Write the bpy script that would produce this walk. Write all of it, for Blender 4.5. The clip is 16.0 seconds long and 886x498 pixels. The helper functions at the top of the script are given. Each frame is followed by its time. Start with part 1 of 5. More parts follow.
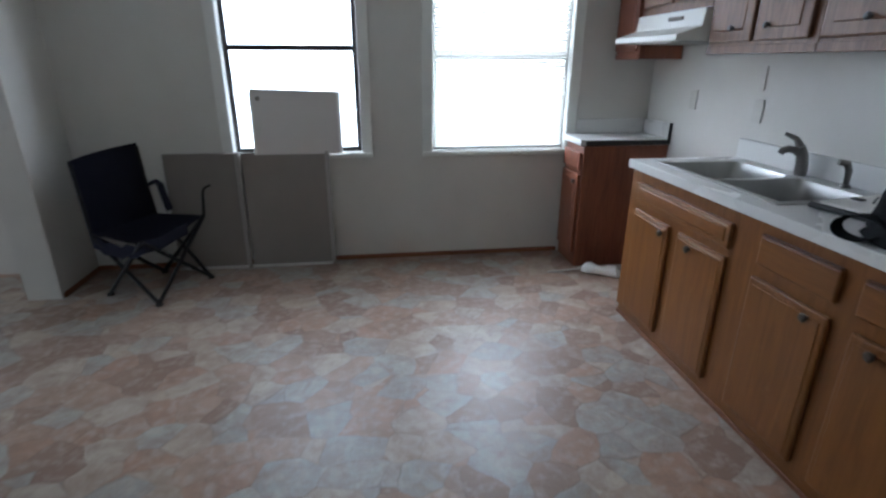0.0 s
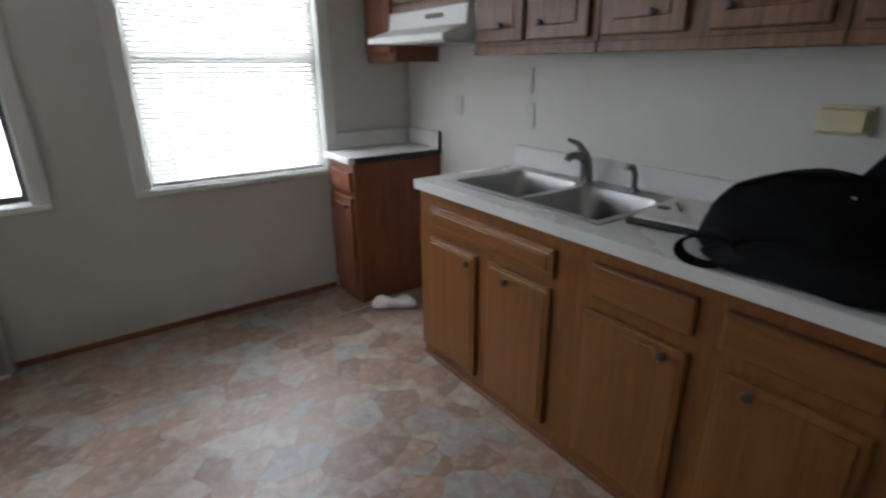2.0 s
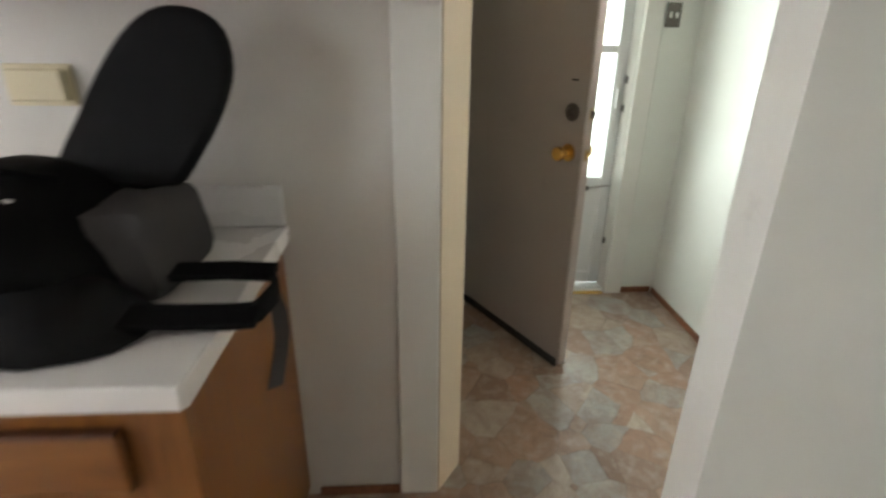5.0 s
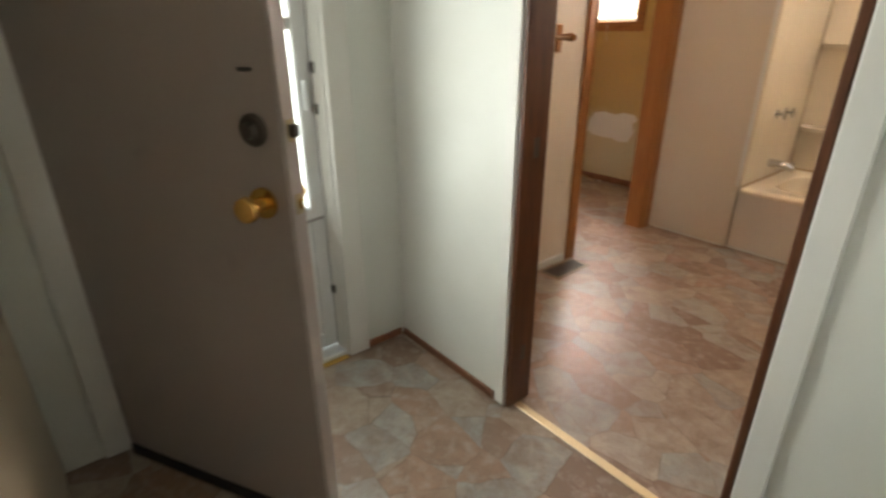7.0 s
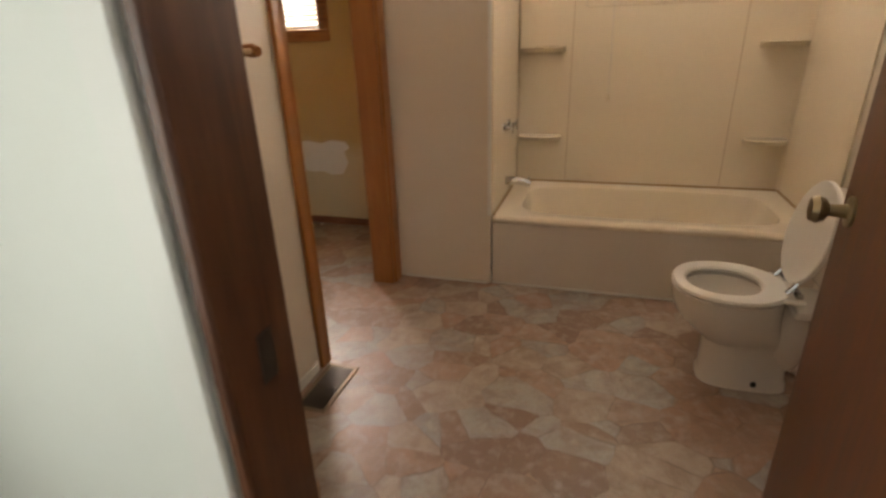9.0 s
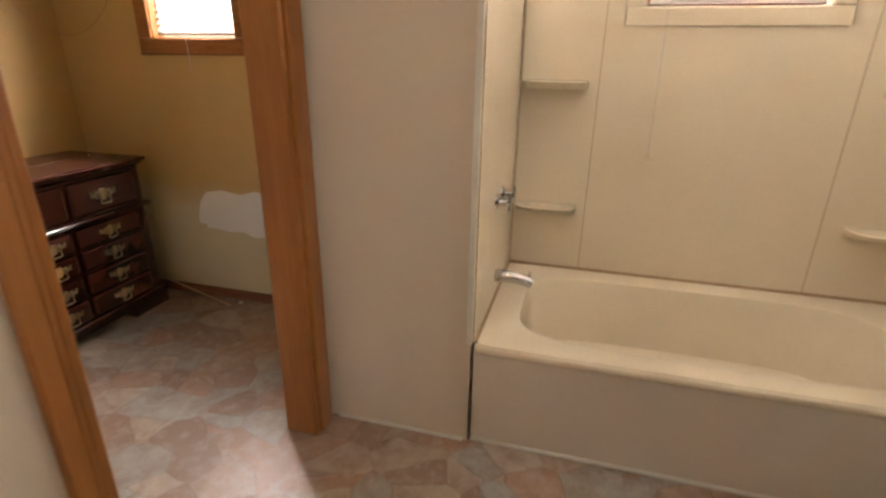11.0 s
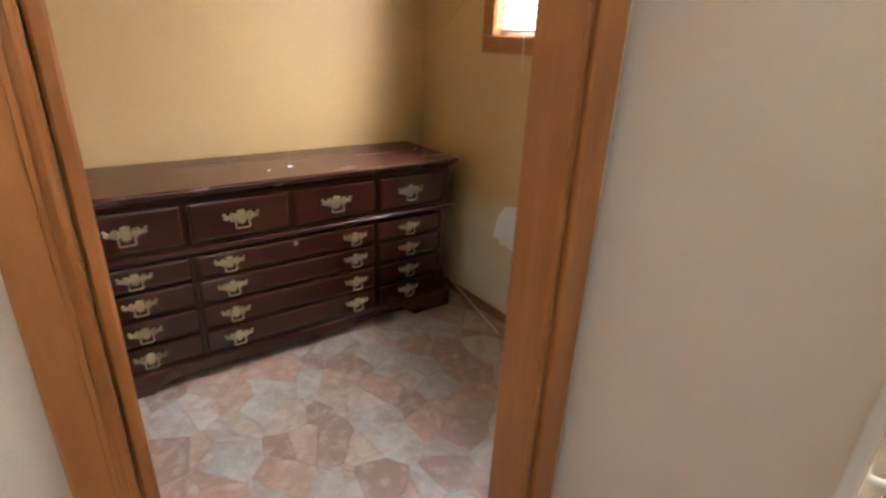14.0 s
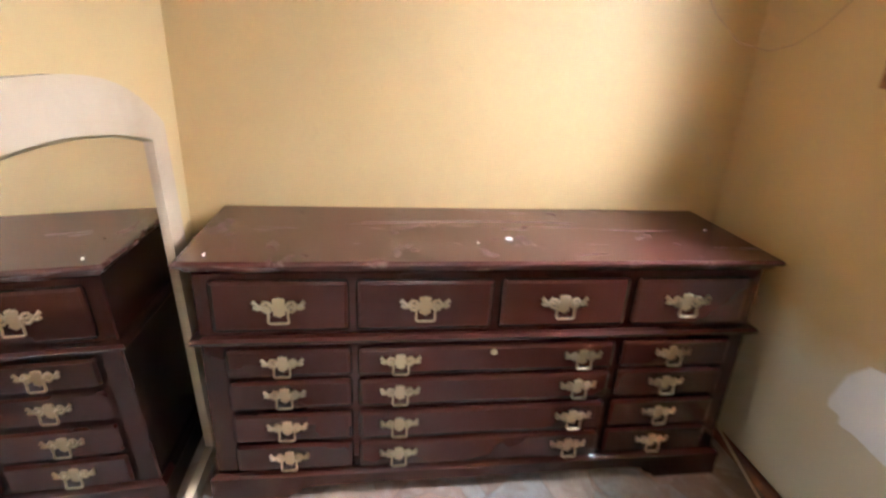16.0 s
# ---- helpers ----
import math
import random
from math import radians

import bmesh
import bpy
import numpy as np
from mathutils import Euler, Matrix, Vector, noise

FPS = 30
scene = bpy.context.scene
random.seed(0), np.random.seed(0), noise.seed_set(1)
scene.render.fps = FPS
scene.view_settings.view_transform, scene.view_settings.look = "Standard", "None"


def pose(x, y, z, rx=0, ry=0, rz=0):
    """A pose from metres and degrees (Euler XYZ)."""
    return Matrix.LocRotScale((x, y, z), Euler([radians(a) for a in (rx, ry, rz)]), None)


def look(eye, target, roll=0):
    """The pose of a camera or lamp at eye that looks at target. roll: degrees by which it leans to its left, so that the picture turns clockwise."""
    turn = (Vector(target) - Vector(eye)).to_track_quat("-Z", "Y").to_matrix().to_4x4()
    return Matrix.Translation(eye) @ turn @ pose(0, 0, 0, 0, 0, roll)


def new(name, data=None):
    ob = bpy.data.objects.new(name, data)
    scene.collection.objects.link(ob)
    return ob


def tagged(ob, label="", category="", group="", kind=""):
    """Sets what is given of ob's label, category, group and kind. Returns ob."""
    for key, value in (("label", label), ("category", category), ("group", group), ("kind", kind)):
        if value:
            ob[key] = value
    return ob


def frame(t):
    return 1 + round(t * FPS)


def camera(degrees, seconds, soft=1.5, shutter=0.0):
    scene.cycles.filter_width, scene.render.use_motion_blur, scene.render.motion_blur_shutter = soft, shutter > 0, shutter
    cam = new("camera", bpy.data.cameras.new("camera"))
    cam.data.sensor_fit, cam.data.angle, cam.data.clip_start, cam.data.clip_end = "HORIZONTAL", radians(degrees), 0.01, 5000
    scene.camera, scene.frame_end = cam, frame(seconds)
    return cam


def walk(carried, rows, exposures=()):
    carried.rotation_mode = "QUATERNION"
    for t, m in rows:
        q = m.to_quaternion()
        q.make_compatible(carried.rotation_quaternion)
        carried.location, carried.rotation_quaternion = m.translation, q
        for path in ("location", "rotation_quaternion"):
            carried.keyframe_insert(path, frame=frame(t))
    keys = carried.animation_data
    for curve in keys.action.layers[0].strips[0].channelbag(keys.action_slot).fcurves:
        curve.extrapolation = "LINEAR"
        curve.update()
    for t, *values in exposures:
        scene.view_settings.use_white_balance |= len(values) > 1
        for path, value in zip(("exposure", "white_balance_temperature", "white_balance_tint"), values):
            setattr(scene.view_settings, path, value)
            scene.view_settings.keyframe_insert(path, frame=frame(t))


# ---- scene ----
LENS = 82.0
cam = camera(LENS, 16.0, soft=2.5, shutter=0.5)

# seconds, x, y, z, yaw, pitch, roll
PATH = [
    (0, -2.003, -3.634, 1.403, -7.65, -20.27, 0.22),
    (0.5, -1.957, -3.326, 1.398, -10.99, -19.93, 0.18),
    (1, -1.896, -3.082, 1.411, -17.35, -20.05, 1.19),
    (1.5, -1.882, -2.999, 1.411, -26.45, -18.51, -0.77),
    (2, -1.865, -2.991, 1.398, -35.43, -19.81, -0.29),
    (2.5, -1.821, -3.021, 1.396, -44.83, -20.08, -0.87),
    (3, -1.784, -3.071, 1.396, -55.52, -20.37, -0.11),
    (3.5, -1.757, -3.116, 1.391, -65.04, -20.17, -0.37),
    (4, -1.683, -3.153, 1.384, -75.72, -21.18, -0.42),
    (4.2, -1.623, -3.175, 1.380, -79.55, -21.74, 0.0),
    (6.3, -0.530, -3.345, 1.289, -114.07, -22.48, 0.11),
    (6.5, -0.476, -3.377, 1.285, -117.61, -22.54, 0.2),
    (7, -0.337, -3.472, 1.271, -128.93, -23.06, -0.28),
    (7.5, -0.190, -3.586, 1.268, -136.57, -24.04, -0.6),
    (8, 0.007, -3.810, 1.275, -143.99, -23.07, -0.01),
    (8.5, 0.194, -4.049, 1.268, -152.37, -24.07, -0.3),
    (9, 0.349, -4.265, 1.259, -162.50, -22.37, -2.0),
    (9.5, 0.466, -4.500, 1.251, -166.68, -21.59, -1.36),
    (9.7, 0.497, -4.610, 1.250, -167.61, -20.62, -0.79),
    (11.8, 0.634, -5.665, 1.314, -160.98, -20.81, 1.3),
    (12, 0.659, -5.726, 1.318, -159.71, -20.25, 1.3),
    (12.5, 0.699, -5.823, 1.321, -153.06, -19.29, 2.5),
    (13, 0.726, -5.863, 1.316, -144.09, -19.91, 2.8),
    (13.5, 0.746, -5.867, 1.322, -133.97, -20.39, 2.3),
    (14, 0.771, -5.898, 1.320, -126.39, -22.39, 2.47),
    (14.5, 0.880, -5.959, 1.310, -122.43, -23.88, 2.71),
    (15, 1.071, -6.059, 1.310, -115.09, -21.31, 3.6),
    (15.5, 1.275, -6.161, 1.310, -104.95, -22.10, 3.5),
    (16, 1.493, -6.229, 1.314, -98.13, -21.64, 3.07),
]


def step(x, y, z, yaw, pitch, roll):
    a, b = radians(yaw), radians(pitch)
    ahead = Vector((-math.sin(a) * math.cos(b), math.cos(a) * math.cos(b), math.sin(b)))
    eye = Vector((x, y, z))
    return look(eye, eye + ahead * 2, roll)


EXPOSURES = [(0, -0.3, 5450, 11), (1, -0.5, 5650, 11), (2, -0.6, 6000, 13), (2.5, -0.55, 6400, 15), (3, -0.15, 6700, 15), (3.5, 0.35, 6800, 15), (4.2, 0.8, 6800, 15), (6.3, 0.55, 7000, 20),
             (7.5, 0.15, 7200, 20), (8.5, -0.3, 7200, 20), (9, -0.1, 7300, 20), (9.5, 0.15, 7400, 20), (12, 0.45, 6000, 14), (12.5, 0.4, 5900, 14), (14, 0.8, 5700, 13), (15, 1.18, 5450, 12), (16, 1.45, 5050, 11)]
walk(cam, [(t, step(*row)) for t, *row in PATH], exposures=EXPOSURES)

# ---- world and light ----
world = bpy.data.worlds.new("sky")
scene.world = world
world.use_nodes = True
wn = world.node_tree
sky = wn.nodes.new("ShaderNodeTexSky")
sky.sky_type, sky.sun_disc = "NISHITA", False
sky.sun_elevation, sky.sun_rotation, sky.dust_density = radians(48), radians(150), 3.0
wn.links.new(sky.outputs[0], wn.nodes["Background"].inputs[0])
wn.nodes["Background"].inputs[1].default_value = 0.15

sun = new("sun", bpy.data.lights.new("sun", "SUN"))
sun.data.energy, sun.data.angle, sun.data.color = 1.2, radians(12), (1.0, 0.96, 0.9)
sun.matrix_world = look((0, 0, 20), (6.0, 9.0, 0.0))


def window_light(name, eye, target, wide, high, watts, color):
    """Sky light that comes in through an opening."""
    lamp = bpy.data.lights.new(name, "AREA")
    lamp.shape, lamp.size, lamp.size_y, lamp.energy, lamp.color = "RECTANGLE", wide, high, watts, color
    ob = new(name, lamp)
    ob.matrix_world = look(eye, target)
    return ob


DAY = (0.93, 0.98, 1.0)
window_light("window_light_sash", (-2.515, 0.30, 1.42), (-2.60, -1, 1.27), 1.3, 1.5, 54, DAY)
window_light("window_light_blind", (-1.105, 0.30, 1.42), (-1.20, -1, 1.27), 1.3, 1.5, 80, DAY)
window_light("window_light_door", (1.92, -3.90, 1.22), (0.6, -3.97, 0.72), 1.9, 2.1, 46, (0.85, 1.0, 0.96))
window_light("window_light_bath", (0.11, -7.82, 1.74), (0.11, -6, 1.5), 0.85, 0.75, 225, (1.0, 0.95, 0.87))
window_light("window_light_dressing", (2.36, -7.83, 1.85), (2.44, -6.6, 0.55), 1.2, 0.8, 160, (1.0, 0.96, 0.89))
window_light("window_light_west_room", (-7.9, -1.65, 1.6), (-5.2, -1.7, 0.3), 1.5, 1.4, 60, DAY)


# ---- materials ----
def material(name, color, rough=0.6, metal=0.0, spec=0.5):
    m = bpy.data.materials.new(name)
    m.use_nodes = True
    b = m.node_tree.nodes["Principled BSDF"]
    b.inputs["Base Color"].default_value = (*color, 1)
    b.inputs["Roughness"].default_value = rough
    b.inputs["Metallic"].default_value = metal
    b.inputs["Specular IOR Level"].default_value = spec
    return m


class Nodes:
    """A small helper to wire node trees."""

    def __init__(self, m):
        self.t = m.node_tree
        self.b = self.t.nodes["Principled BSDF"]
        self.co = self.t.nodes.new("ShaderNodeTexCoord").outputs["Object"]

    def add(self, kind, **sets):
        n = self.t.nodes.new(kind)
        for k, v in sets.items():
            n.inputs[k.replace("_", " ")].default_value = v
        return n

    def link(self, a, b):
        self.t.links.new(a, b)

    def mapped(self, scale, rot=(0, 0, 0), src=None):
        n = self.add("ShaderNodeMapping", Scale=scale, Rotation=rot)
        self.link(src or self.co, n.inputs["Vector"])
        return n.outputs[0]

    def noise(self, scale, detail=4, vec=None, rough=0.55, dist=0.0):
        n = self.add("ShaderNodeTexNoise", Scale=scale, Detail=detail, Roughness=rough, Distortion=dist)
        self.link(vec or self.co, n.inputs["Vector"])
        return n.outputs["Fac"]

    def ramp(self, fac, stops, constant=False):
        n = self.t.nodes.new("ShaderNodeValToRGB")
        r = n.color_ramp
        r.interpolation = "CONSTANT" if constant else "LINEAR"
        while len(r.elements) < len(stops):
            r.elements.new(0.5)
        for e, (p, c) in zip(r.elements, stops):
            e.position, e.color = p, (*c, 1)
        self.link(fac, n.inputs[0])
        return n.outputs[0]

    def mix(self, fac, a, b, blend="MIX"):
        n = self.t.nodes.new("ShaderNodeMix")
        n.data_type, n.blend_type = "RGBA", blend
        for sock, v in ((n.inputs[0], fac), (n.inputs[6], a), (n.inputs[7], b)):
            if isinstance(v, (int, float)):
                sock.default_value = v
            elif isinstance(v, tuple):
                sock.default_value = (*v, 1)
            else:
                self.link(v, sock)
        return n.outputs[2]

    def bump(self, height, strength, distance=0.005):
        n = self.add("ShaderNodeBump", Strength=strength, Distance=distance)
        self.link(height, n.inputs["Height"])
        self.link(n.outputs[0], self.b.inputs["Normal"])

    def color(self, c):
        self.link(c, self.b.inputs["Base Color"])

    def rough(self, fac, lo, hi):
        n = self.add("ShaderNodeMapRange")
        n.inputs["To Min"].default_value, n.inputs["To Max"].default_value = lo, hi
        self.link(fac, n.inputs[0])
        self.link(n.outputs[0], self.b.inputs["Roughness"])


def painted(name, base, dirt, rough=0.55, grime=0.5, relief=0.12, spec=0.5):
    """Wall paint with faint roller texture, blotches and scuffs."""
    m = material(name, base, rough, 0.0, spec)
    n = Nodes(m)
    big, fine = n.noise(1.3, 5), n.noise(260, 2)
    c = n.mix(n.ramp(big, [(0.42, (0, 0, 0)), (0.75, (grime, grime, grime))]), base, dirt)
    scuff = n.ramp(n.noise(5.5, 8, rough=0.7), [(0.64, (0, 0, 0)), (0.72, (0.35 * grime,) * 3)])
    c = n.mix(scuff, c, tuple(v * 0.6 for v in dirt))
    n.color(c)
    n.bump(fine, relief, 0.002)
    n.rough(big, rough - 0.08, rough + 0.1)
    return m


def wooden(name, dark, mid, light, axis="z", rough=0.4, scale=1.0, worn=0.0, worn_color=(0.5, 0.36, 0.2), pore=0.35, relief=0.08, worn_at=0.60, vary=1.0):
    """Wood with grain that runs along an axis."""
    m = material(name, mid, rough)
    n = Nodes(m)
    s = {"x": (1.2, 14, 14), "y": (14, 1.2, 14), "z": (14, 14, 1.2)}[axis]
    vec = n.mapped(tuple(v * scale for v in s))
    grain = n.noise(2.2, 6, vec, 0.62, 1.4)
    pores = n.noise(11, 3, vec, 0.7)
    c = n.ramp(grain, [(0.28, dark), (0.5, mid), (0.74, light)])
    c = n.mix(n.ramp(pores, [(0.5, (0, 0, 0)), (0.72, (pore, pore, pore))]), c, dark)
    if worn:
        w = n.ramp(n.noise(6, 9, rough=0.75), [(worn_at, (0, 0, 0)), (worn_at + 0.12, (worn,) * 3)])
        c = n.mix(w, c, worn_color)
    n.color(c)
    n.bump(pores, relief, 0.001)
    n.rough(grain, rough - 0.08 * vary, rough + 0.12 * vary)
    return m


def vinyl_floor():
    """Sheet vinyl printed as angular flagstones of terracotta, blue-grey, tan and brown."""
    m = material("vinyl_flagstone", (0.4, 0.32, 0.26), 0.42)
    n = Nodes(m)
    warp = n.add("ShaderNodeTexNoise", Scale=9.0, Detail=2.0)
    n.link(n.co, warp.inputs["Vector"])
    bent = n.t.nodes.new("ShaderNodeMix")
    bent.data_type, bent.blend_type = "RGBA", "LINEAR_LIGHT"
    bent.inputs[0].default_value = 0.016
    n.link(n.co, bent.inputs[6])
    n.link(warp.outputs["Color"], bent.inputs[7])
    flat = n.mapped((1.0, 1.18, 0), (0, 0, radians(24)), bent.outputs[2])
    cells = n.add("ShaderNodeTexVoronoi", Scale=5.9, Randomness=0.92)
    n.link(flat, cells.inputs["Vector"])
    edge = n.add("ShaderNodeTexVoronoi", Scale=5.9, Randomness=0.92)
    edge.feature = "DISTANCE_TO_EDGE"
    n.link(flat, edge.inputs["Vector"])
    split = n.t.nodes.new("ShaderNodeSeparateColor")
    n.link(cells.outputs["Color"], split.inputs[0])
    stone = n.ramp(split.outputs[0], [(0.0, (0.368, 0.230, 0.163)), (0.14, (0.328, 0.322, 0.301)), (0.28, (0.414, 0.333, 0.262)), (0.42, (0.230, 0.147, 0.109)),
                                      (0.54, (0.385, 0.265, 0.196)), (0.68, (0.374, 0.362, 0.336)), (0.80, (0.287, 0.193, 0.147)), (0.90, (0.443, 0.374, 0.308))], True)
    shift = n.add("ShaderNodeVectorMath")
    shift.operation = "ADD"
    n.link(n.co, shift.inputs[0])
    n.link(cells.outputs["Color"], shift.inputs[1])
    blot = n.noise(10, 7, shift.outputs[0], 0.68, 0.6)
    stone = n.mix(n.ramp(blot, [(0.40, (0, 0, 0)), (0.66, (0.75, 0.75, 0.75))]), stone, (0.236, 0.159, 0.115))
    stone = n.mix(n.ramp(n.noise(21, 6, shift.outputs[0]), [(0.47, (0, 0, 0)), (0.74, (0.6, 0.6, 0.6))]), stone, (0.483, 0.425, 0.368))
    stone = n.mix(n.ramp(n.noise(4.5, 5), [(0.45, (0, 0, 0)), (0.75, (0.4, 0.4, 0.4))]), stone, (0.299, 0.213, 0.161))
    stone = n.mix(n.ramp(n.noise(70, 4, rough=0.7), [(0.50, (0, 0, 0)), (0.72, (0.30, 0.30, 0.30))]), stone, (0.196, 0.138, 0.103))
    line = n.ramp(edge.outputs["Distance"], [(0.0, (0.5, 0.5, 0.5)), (0.010, (0.4, 0.4, 0.4)), (0.024, (0, 0, 0))])
    worn = n.mix(n.ramp(n.noise(7, 5), [(0.40, (0, 0, 0)), (0.62, (1, 1, 1))]), (0, 0, 0), line)
    n.color(n.mix(worn, stone, (0.13, 0.09, 0.065)))
    n.rough(blot, 0.26, 0.46)
    n.bump(n.noise(160, 3), 0.05, 0.001)
    return m


def half_painted():
    """Mustard paint rolled on down to a ragged edge, with the old pale paint left bare near the floor."""
    m = material("mustard_over_cream_paint", (0.545, 0.38, 0.165), 0.55)
    n = Nodes(m)
    cut = n.t.nodes.new("ShaderNodeSeparateXYZ")
    n.link(n.co, cut.inputs[0])
    ragged = n.add("ShaderNodeMath")
    ragged.operation = "MULTIPLY_ADD"
    n.link(n.noise(3.2, 4), ragged.inputs[0])
    ragged.inputs[1].default_value = 0.30
    n.link(cut.outputs[2], ragged.inputs[2])
    big = n.noise(1.3, 5)
    top = n.mix(n.ramp(big, [(0.42, (0, 0, 0)), (0.75, (0.5, 0.5, 0.5))]), (0.545, 0.38, 0.165), (0.455, 0.31, 0.122))
    foot = n.mix(n.ramp(big, [(0.42, (0, 0, 0)), (0.75, (0.5, 0.5, 0.5))]), (0.62, 0.54, 0.36), (0.55, 0.46, 0.29))
    n.color(n.mix(n.ramp(ragged.outputs[0], [(0.66, (0, 0, 0)), (0.80, (1, 1, 1))]), foot, top))
    n.bump(n.noise(260, 2), 0.3, 0.002)
    n.rough(big, 0.47, 0.65)
    return m


M = {}
M["floor"] = vinyl_floor()
M["white"] = painted("white_wall_paint", (0.62, 0.60, 0.555), (0.47, 0.43, 0.38), 0.5, 0.45)
M["hall"] = painted("hall_wall_paint", (0.74, 0.76, 0.71), (0.56, 0.55, 0.49), 0.42, 0.4)
M["cream"] = painted("cream_wall_paint", (0.72, 0.62, 0.44), (0.58, 0.48, 0.33), 0.5, 0.4)
M["hall_cream"] = painted("hall_cream_paint", (0.69, 0.60, 0.46), (0.58, 0.50, 0.38), 0.5, 0.4)
M["panelling"] = painted("cream_vinyl_panel", (0.70, 0.63, 0.53), (0.58, 0.51, 0.42), 0.42, 0.3, 0.2)
M["yellow"] = painted("mustard_wall_paint", (0.545, 0.38, 0.165), (0.455, 0.31, 0.122), 0.55, 0.5, 0.3)
M["gloss_panel"] = painted("glossy_cream_panel", (0.72, 0.67, 0.58), (0.60, 0.54, 0.46), 0.30, 0.3, 0.02)
_b = M["gloss_panel"].node_tree.nodes["Principled BSDF"]
_b.inputs["Anisotropic"].default_value, _b.inputs["Anisotropic Rotation"].default_value = 0.85, 0.25
M["half_yellow"] = half_painted()
M["ceiling"] = painted("ceiling_paint", (0.74, 0.73, 0.69), (0.62, 0.6, 0.54), 0.7, 0.3)
M["trim_white"] = painted("white_gloss_trim", (0.76, 0.76, 0.72), (0.55, 0.52, 0.45), 0.34, 0.4, 0.05)
M["oak_z"] = wooden("honey_oak_upright", (0.155, 0.054, 0.011), (0.208, 0.078, 0.016), (0.250, 0.100, 0.023), "z", 0.36, worn=0.3, worn_color=(0.34, 0.19, 0.08), pore=0.22, relief=0.04)
M["oak_y"] = wooden("honey_oak_level", (0.155, 0.054, 0.011), (0.208, 0.078, 0.016), (0.250, 0.100, 0.023), "y", 0.36, worn=0.3, worn_color=(0.34, 0.19, 0.08), pore=0.22, relief=0.04)
M["worn_oak"] = wooden("worn_bare_oak", (0.22, 0.11, 0.045), (0.36, 0.21, 0.10), (0.46, 0.30, 0.17), "y", 0.4)
M["oak_dark"] = wooden("brown_oak_wall_cabinet", (0.10, 0.045, 0.022), (0.19, 0.088, 0.042), (0.25, 0.125, 0.065), "z", 0.4)
M["red_side"] = wooden("red_brown_veneer", (0.12, 0.035, 0.017), (0.19, 0.06, 0.028), (0.24, 0.085, 0.04), "z", 0.45)
M["pine_z"] = wooden("orange_pine_trim", (0.265, 0.098, 0.023), (0.31, 0.122, 0.031), (0.36, 0.15, 0.042), "z", 0.34, 0.8, pore=0.12)
M["pine_x"] = wooden("orange_pine_trim_level", (0.19, 0.066, 0.015), (0.31, 0.122, 0.031), (0.38, 0.165, 0.048), "x", 0.34, 0.8)
M["pine_y"] = wooden("orange_pine_head", (0.19, 0.066, 0.015), (0.31, 0.122, 0.031), (0.38, 0.165, 0.048), "y", 0.34, 0.8)
M["jamb"] = wooden("dark_brown_jamb", (0.06, 0.020, 0.009), (0.112, 0.039, 0.016), (0.155, 0.058, 0.024), "z", 0.36)
M["door_brown"] = wooden("red_brown_door", (0.06, 0.02, 0.009), (0.12, 0.043, 0.018), (0.17, 0.065, 0.027), "z", 0.38)
M["base"] = wooden("red_brown_baseboard", (0.13, 0.045, 0.02), (0.21, 0.08, 0.035), (0.28, 0.12, 0.055), "x", 0.45)
M["cherry"] = painted("dark_cherry", (0.038, 0.0098, 0.0062), (0.024, 0.0066, 0.0045), 0.18, 0.8, 0.006)
M["cherry_top"] = wooden("worn_cherry_top", (0.042, 0.0135, 0.0095), (0.062, 0.020, 0.014), (0.085, 0.030, 0.021), "y", 0.26, worn=0.7, worn_at=0.56, worn_color=(0.24, 0.16, 0.13), pore=0.1, relief=0.004, vary=0.3, scale=0.5)
M["laminate"] = painted("white_laminate", (0.72, 0.71, 0.69), (0.55, 0.53, 0.5), 0.26, 0.35, 0.03)
M["steel"] = material("brushed_steel", (0.40, 0.39, 0.375), 0.27, 1.0)
_n = Nodes(M["steel"])
_n.rough(_n.noise(60, 3, _n.mapped((1, 30, 1))), 0.22, 0.42)
M["chrome"] = material("chrome", (0.62, 0.62, 0.63), 0.06, 1.0)
M["dark_metal"] = material("dark_bronze_metal", (0.12, 0.108, 0.096), 0.36, 0.9)
M["brass"] = material("brass", (0.72, 0.48, 0.16), 0.24, 1.0)
M["faucet_metal"] = material("dull_bronze_tap", (0.23, 0.215, 0.20), 0.30, 0.9)
M["pale_brass"] = material("pale_brass", (0.74, 0.63, 0.42), 0.36, 1.0)
M["old_brass"] = material("aged_brass", (0.42, 0.355, 0.225), 0.30, 1.0)
_n = Nodes(M["old_brass"])
_n.bump(_n.noise(140, 3), 0.7, 0.004)
M["black_cloth"] = painted("black_nylon", (0.004, 0.004, 0.0045), (0.008, 0.008, 0.009), 0.8, 0.6, 0.6, 0.12)
M["grey_cloth"] = painted("grey_nylon", (0.075, 0.072, 0.072), (0.05, 0.05, 0.052), 0.8, 0.5, 0.6, 0.12)
M["grey_dark"] = painted("charcoal_nylon", (0.008, 0.008, 0.009), (0.014, 0.014, 0.015), 0.75, 0.6, 0.6, 0.12)
M["navy_cloth"] = painted("dark_blue_canvas", (0.016, 0.016, 0.028), (0.03, 0.03, 0.045), 0.85, 0.6, 0.6, 0.12)
M["dark_frame"] = material("dark_bronze_sash", (0.028, 0.022, 0.019), 0.4)
M["black_steel"] = material("black_steel_tube", (0.015, 0.015, 0.016), 0.4, 0.6)
M["grey_board"] = painted("grey_brown_board", (0.235, 0.208, 0.185), (0.18, 0.158, 0.14), 0.7, 0.5)
